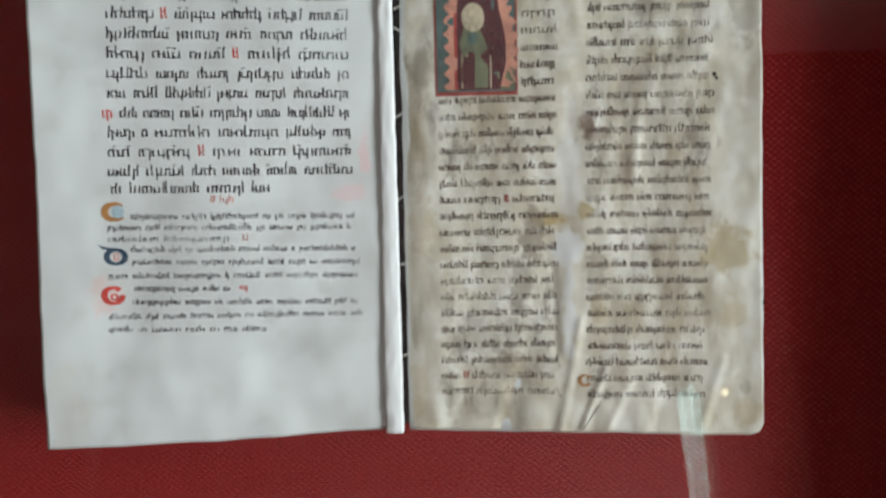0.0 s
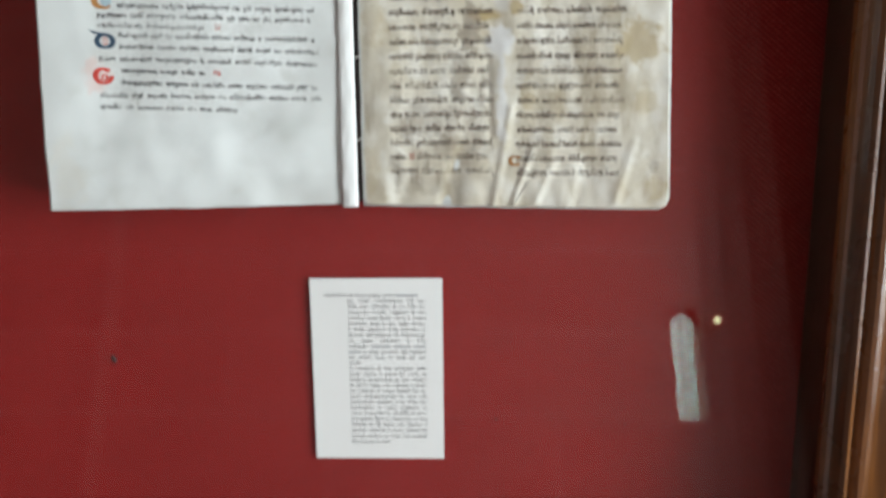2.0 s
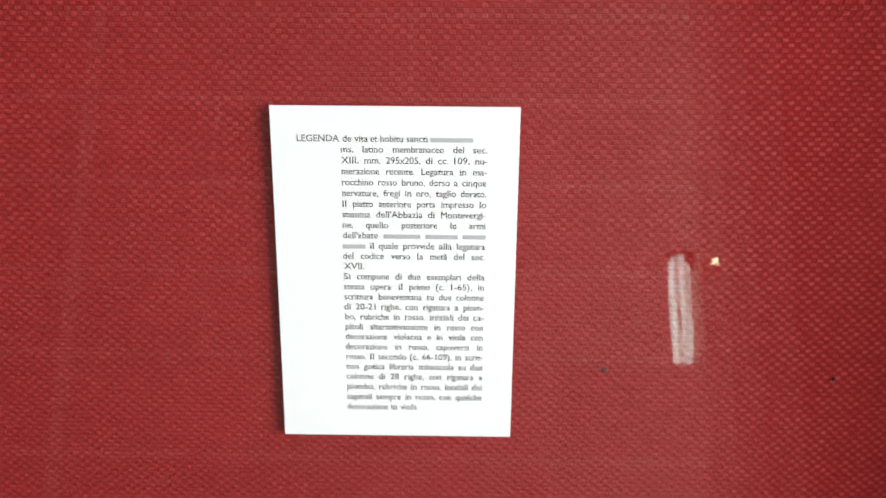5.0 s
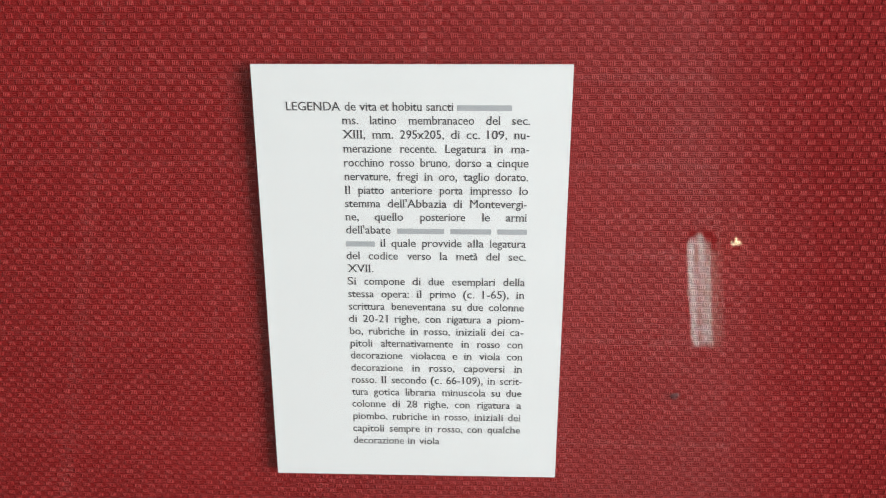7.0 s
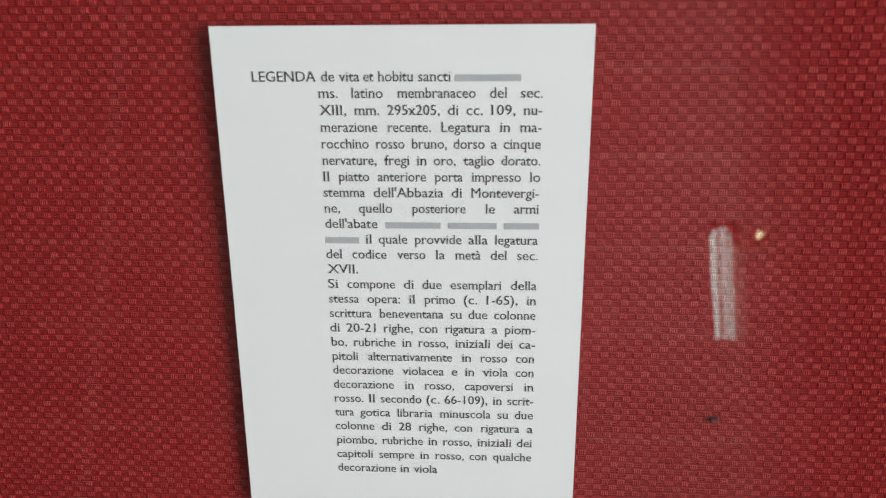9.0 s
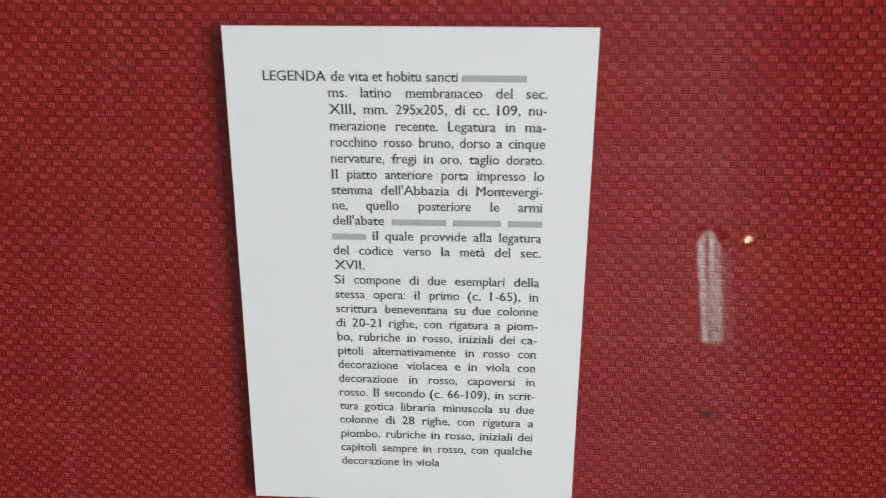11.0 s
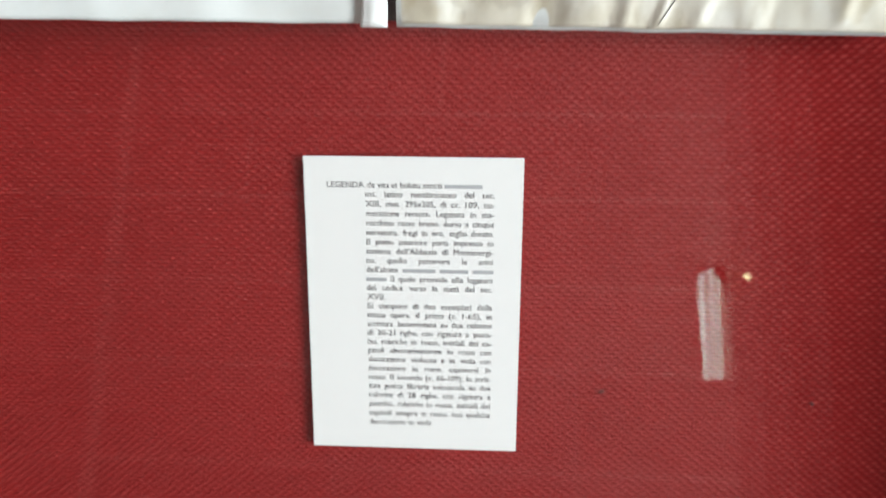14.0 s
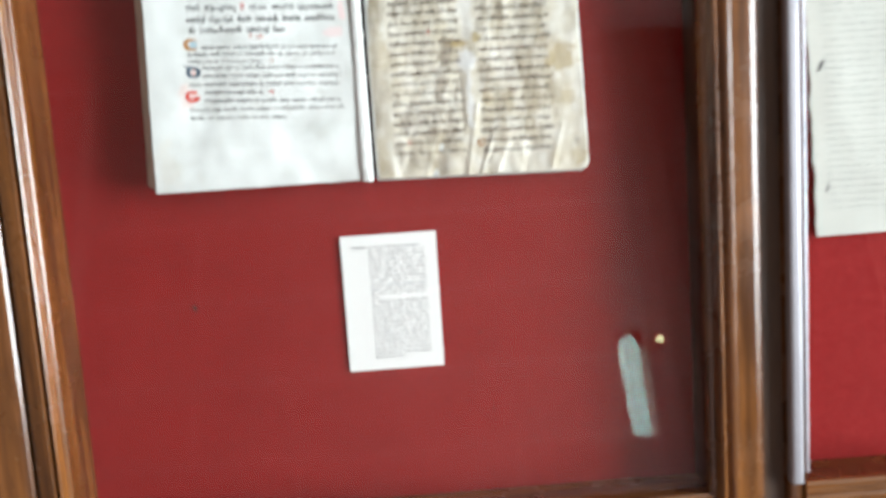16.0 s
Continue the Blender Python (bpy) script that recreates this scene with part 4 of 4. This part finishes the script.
SHAPES = {w: with_serifs(v) for w, v in SHAPES.items()}
X_HEIGHT = max(v[1] for v in SHAPES["x"][0])
FONT_K = 0.46 * EM / X_HEIGHT


def set_line(text, x0, x1, z):
    words = text.rstrip("|").split()
    m = Mesh()
    wid = [natural(w.lstrip("~")) for w in words]
    gap = 0.25 * EM if text.endswith("|") or x1 is None else (x1 - x0 - sum(wid)) / max(1, len(words) - 1)
    x = x0
    for w, span in zip(words, wid):
        if w[0] == "~":
            xa, xb = x, x + span
            b = Mesh().face(*[(px, y_card(px, pz) - 0.00012, pz) for px, pz in ((xa, z), (xb, z), (xb, z + 0.46 * EM), (xa, z + 0.46 * EM))])
            part("print_bar", b, PRINT_BAR, paper, "plain grey bar of print")
        else:
            vs, fs = SHAPES[w]
            lo, hi = min(v[0] for v in vs), max(v[0] for v in vs)
            k = min((span * 0.97) / (hi - lo), 1.2 * FONT_K)
            lo -= (span - (hi - lo) * k) / 2 / k
            n = len(m.v)
            for vx, vy, _ in vs:
                px, pz = x + (vx - lo) * k, z + vy * FONT_K
                m.v.append((px, y_card(px, pz) - 0.00012, pz))
            m.f += [tuple(n + i for i in f) for f in fs]
        x += span + gap
    part("print_line", m, PRINT, paper, "line of grey-black print")


set_line(TITLE, -0.0420, 0.0330, 1.2591)
for k, text in enumerate(LINES):
    set_line(text, -0.0233, 0.0391, 1.2549 - 0.004730 * k + float(np.interp(k, (0, 5, 12, 18, 22, 25), (-0.0003, -0.0002, 0.0003, 0.0004, 0.0, -0.0009))))


# ---- parchment sheet in the neighbouring case ----
document = thing("parchment_sheet", "pale parchment sheet with a ragged edge and faint writing", "document", m=LEAN)


def doc_point(u, v):
    z = 1.238 + 0.004 * u + v * 0.42
    xa = 0.476 - 0.047 * (z - 1.238) + 0.0035 * rug(0, z, 21, 1, 38) + 0.0012 * rug(0, z, 23, 1, 150)
    return xa + u * (0.93 - xa), z


def y_doc(x, z):
    return -0.006 - 0.0015 * rug(x, z, 31, 14, 9) - 0.0006 * rug(x, z, 33, 45, 30)


dm = Mesh()
dm.grid(60, 60, lambda u, v: (lambda p: (p[0], y_doc(*p), p[1]))(doc_point(u, v)))
doc_sheet = part("sheet", dm, DOC, document, "pale cockled parchment", smooth=True)
part("mount", Mesh().box(0.52, 0.90, -0.004, BACK_Y, 1.26, 1.62), CARD, document, "pale mounting board")
for k in range(46):
    z = 1.268 + 0.0076 * k
    write(doc_sheet, 0.487 - 0.03 * (z - 1.28), z, 0.90, z + 0.004, 0.0013, wording(rnd, 90), y_doc, rnd, INK_GREY, weight=0.3)
part("ink_blot", patch([(0.4850, 1.2850), (0.4890, 1.2900), (0.4900, 1.2970), (0.4870, 1.2935)], y_doc, LIFT), INK_GREY, doc_sheet)
part("ink_blot", patch([(0.4750, 1.4150), (0.4830, 1.4230), (0.4850, 1.4330), (0.4790, 1.4270)], y_doc, LIFT), INK_GREY, doc_sheet)


# ---- the blocks of the wall opposite ----
wall = bpy.data.objects["wall_south"]
COURSES = (0.02, 0.73, 1.36, 1.91, 2.50, 3.10, 3.72, 4.34, 4.58)
for k, (z0, z1) in enumerate(zip(COURSES, COURSES[1:])):
    beside = z1 > SZ0 + 0.03 and z0 < SZ1
    end = SX0 - 0.002 if beside else 1.62
    cuts = (ROOM_X0, -3.35, -2.50, -0.90, 0.62, end) if k in (0, 1) else (ROOM_X0, -2.50, (-1.62, -0.30)[k % 2], end)
    pieces = [(x0, x1, z0, z1) for x0, x1 in zip(cuts, cuts[1:])]
    if beside and z1 > SZ1:
        pieces.append((SX0 - 0.002, 1.62, SZ1 - 0.024, z1))
    for x0, x1, za, zb in pieces:
        g0, g1 = (0.050 if x == -2.50 else 0.0 if 1.3 < x < 1.7 else 0.016 for x in (x0, x1))
        part("wall_block", Mesh().box(x0 + g0, x1 - g1, ROOM_Y0 - 0.002, ROOM_Y0 + 0.006, za + 0.018, zb - 0.018), BLOCK, wall, bevel=0.003)
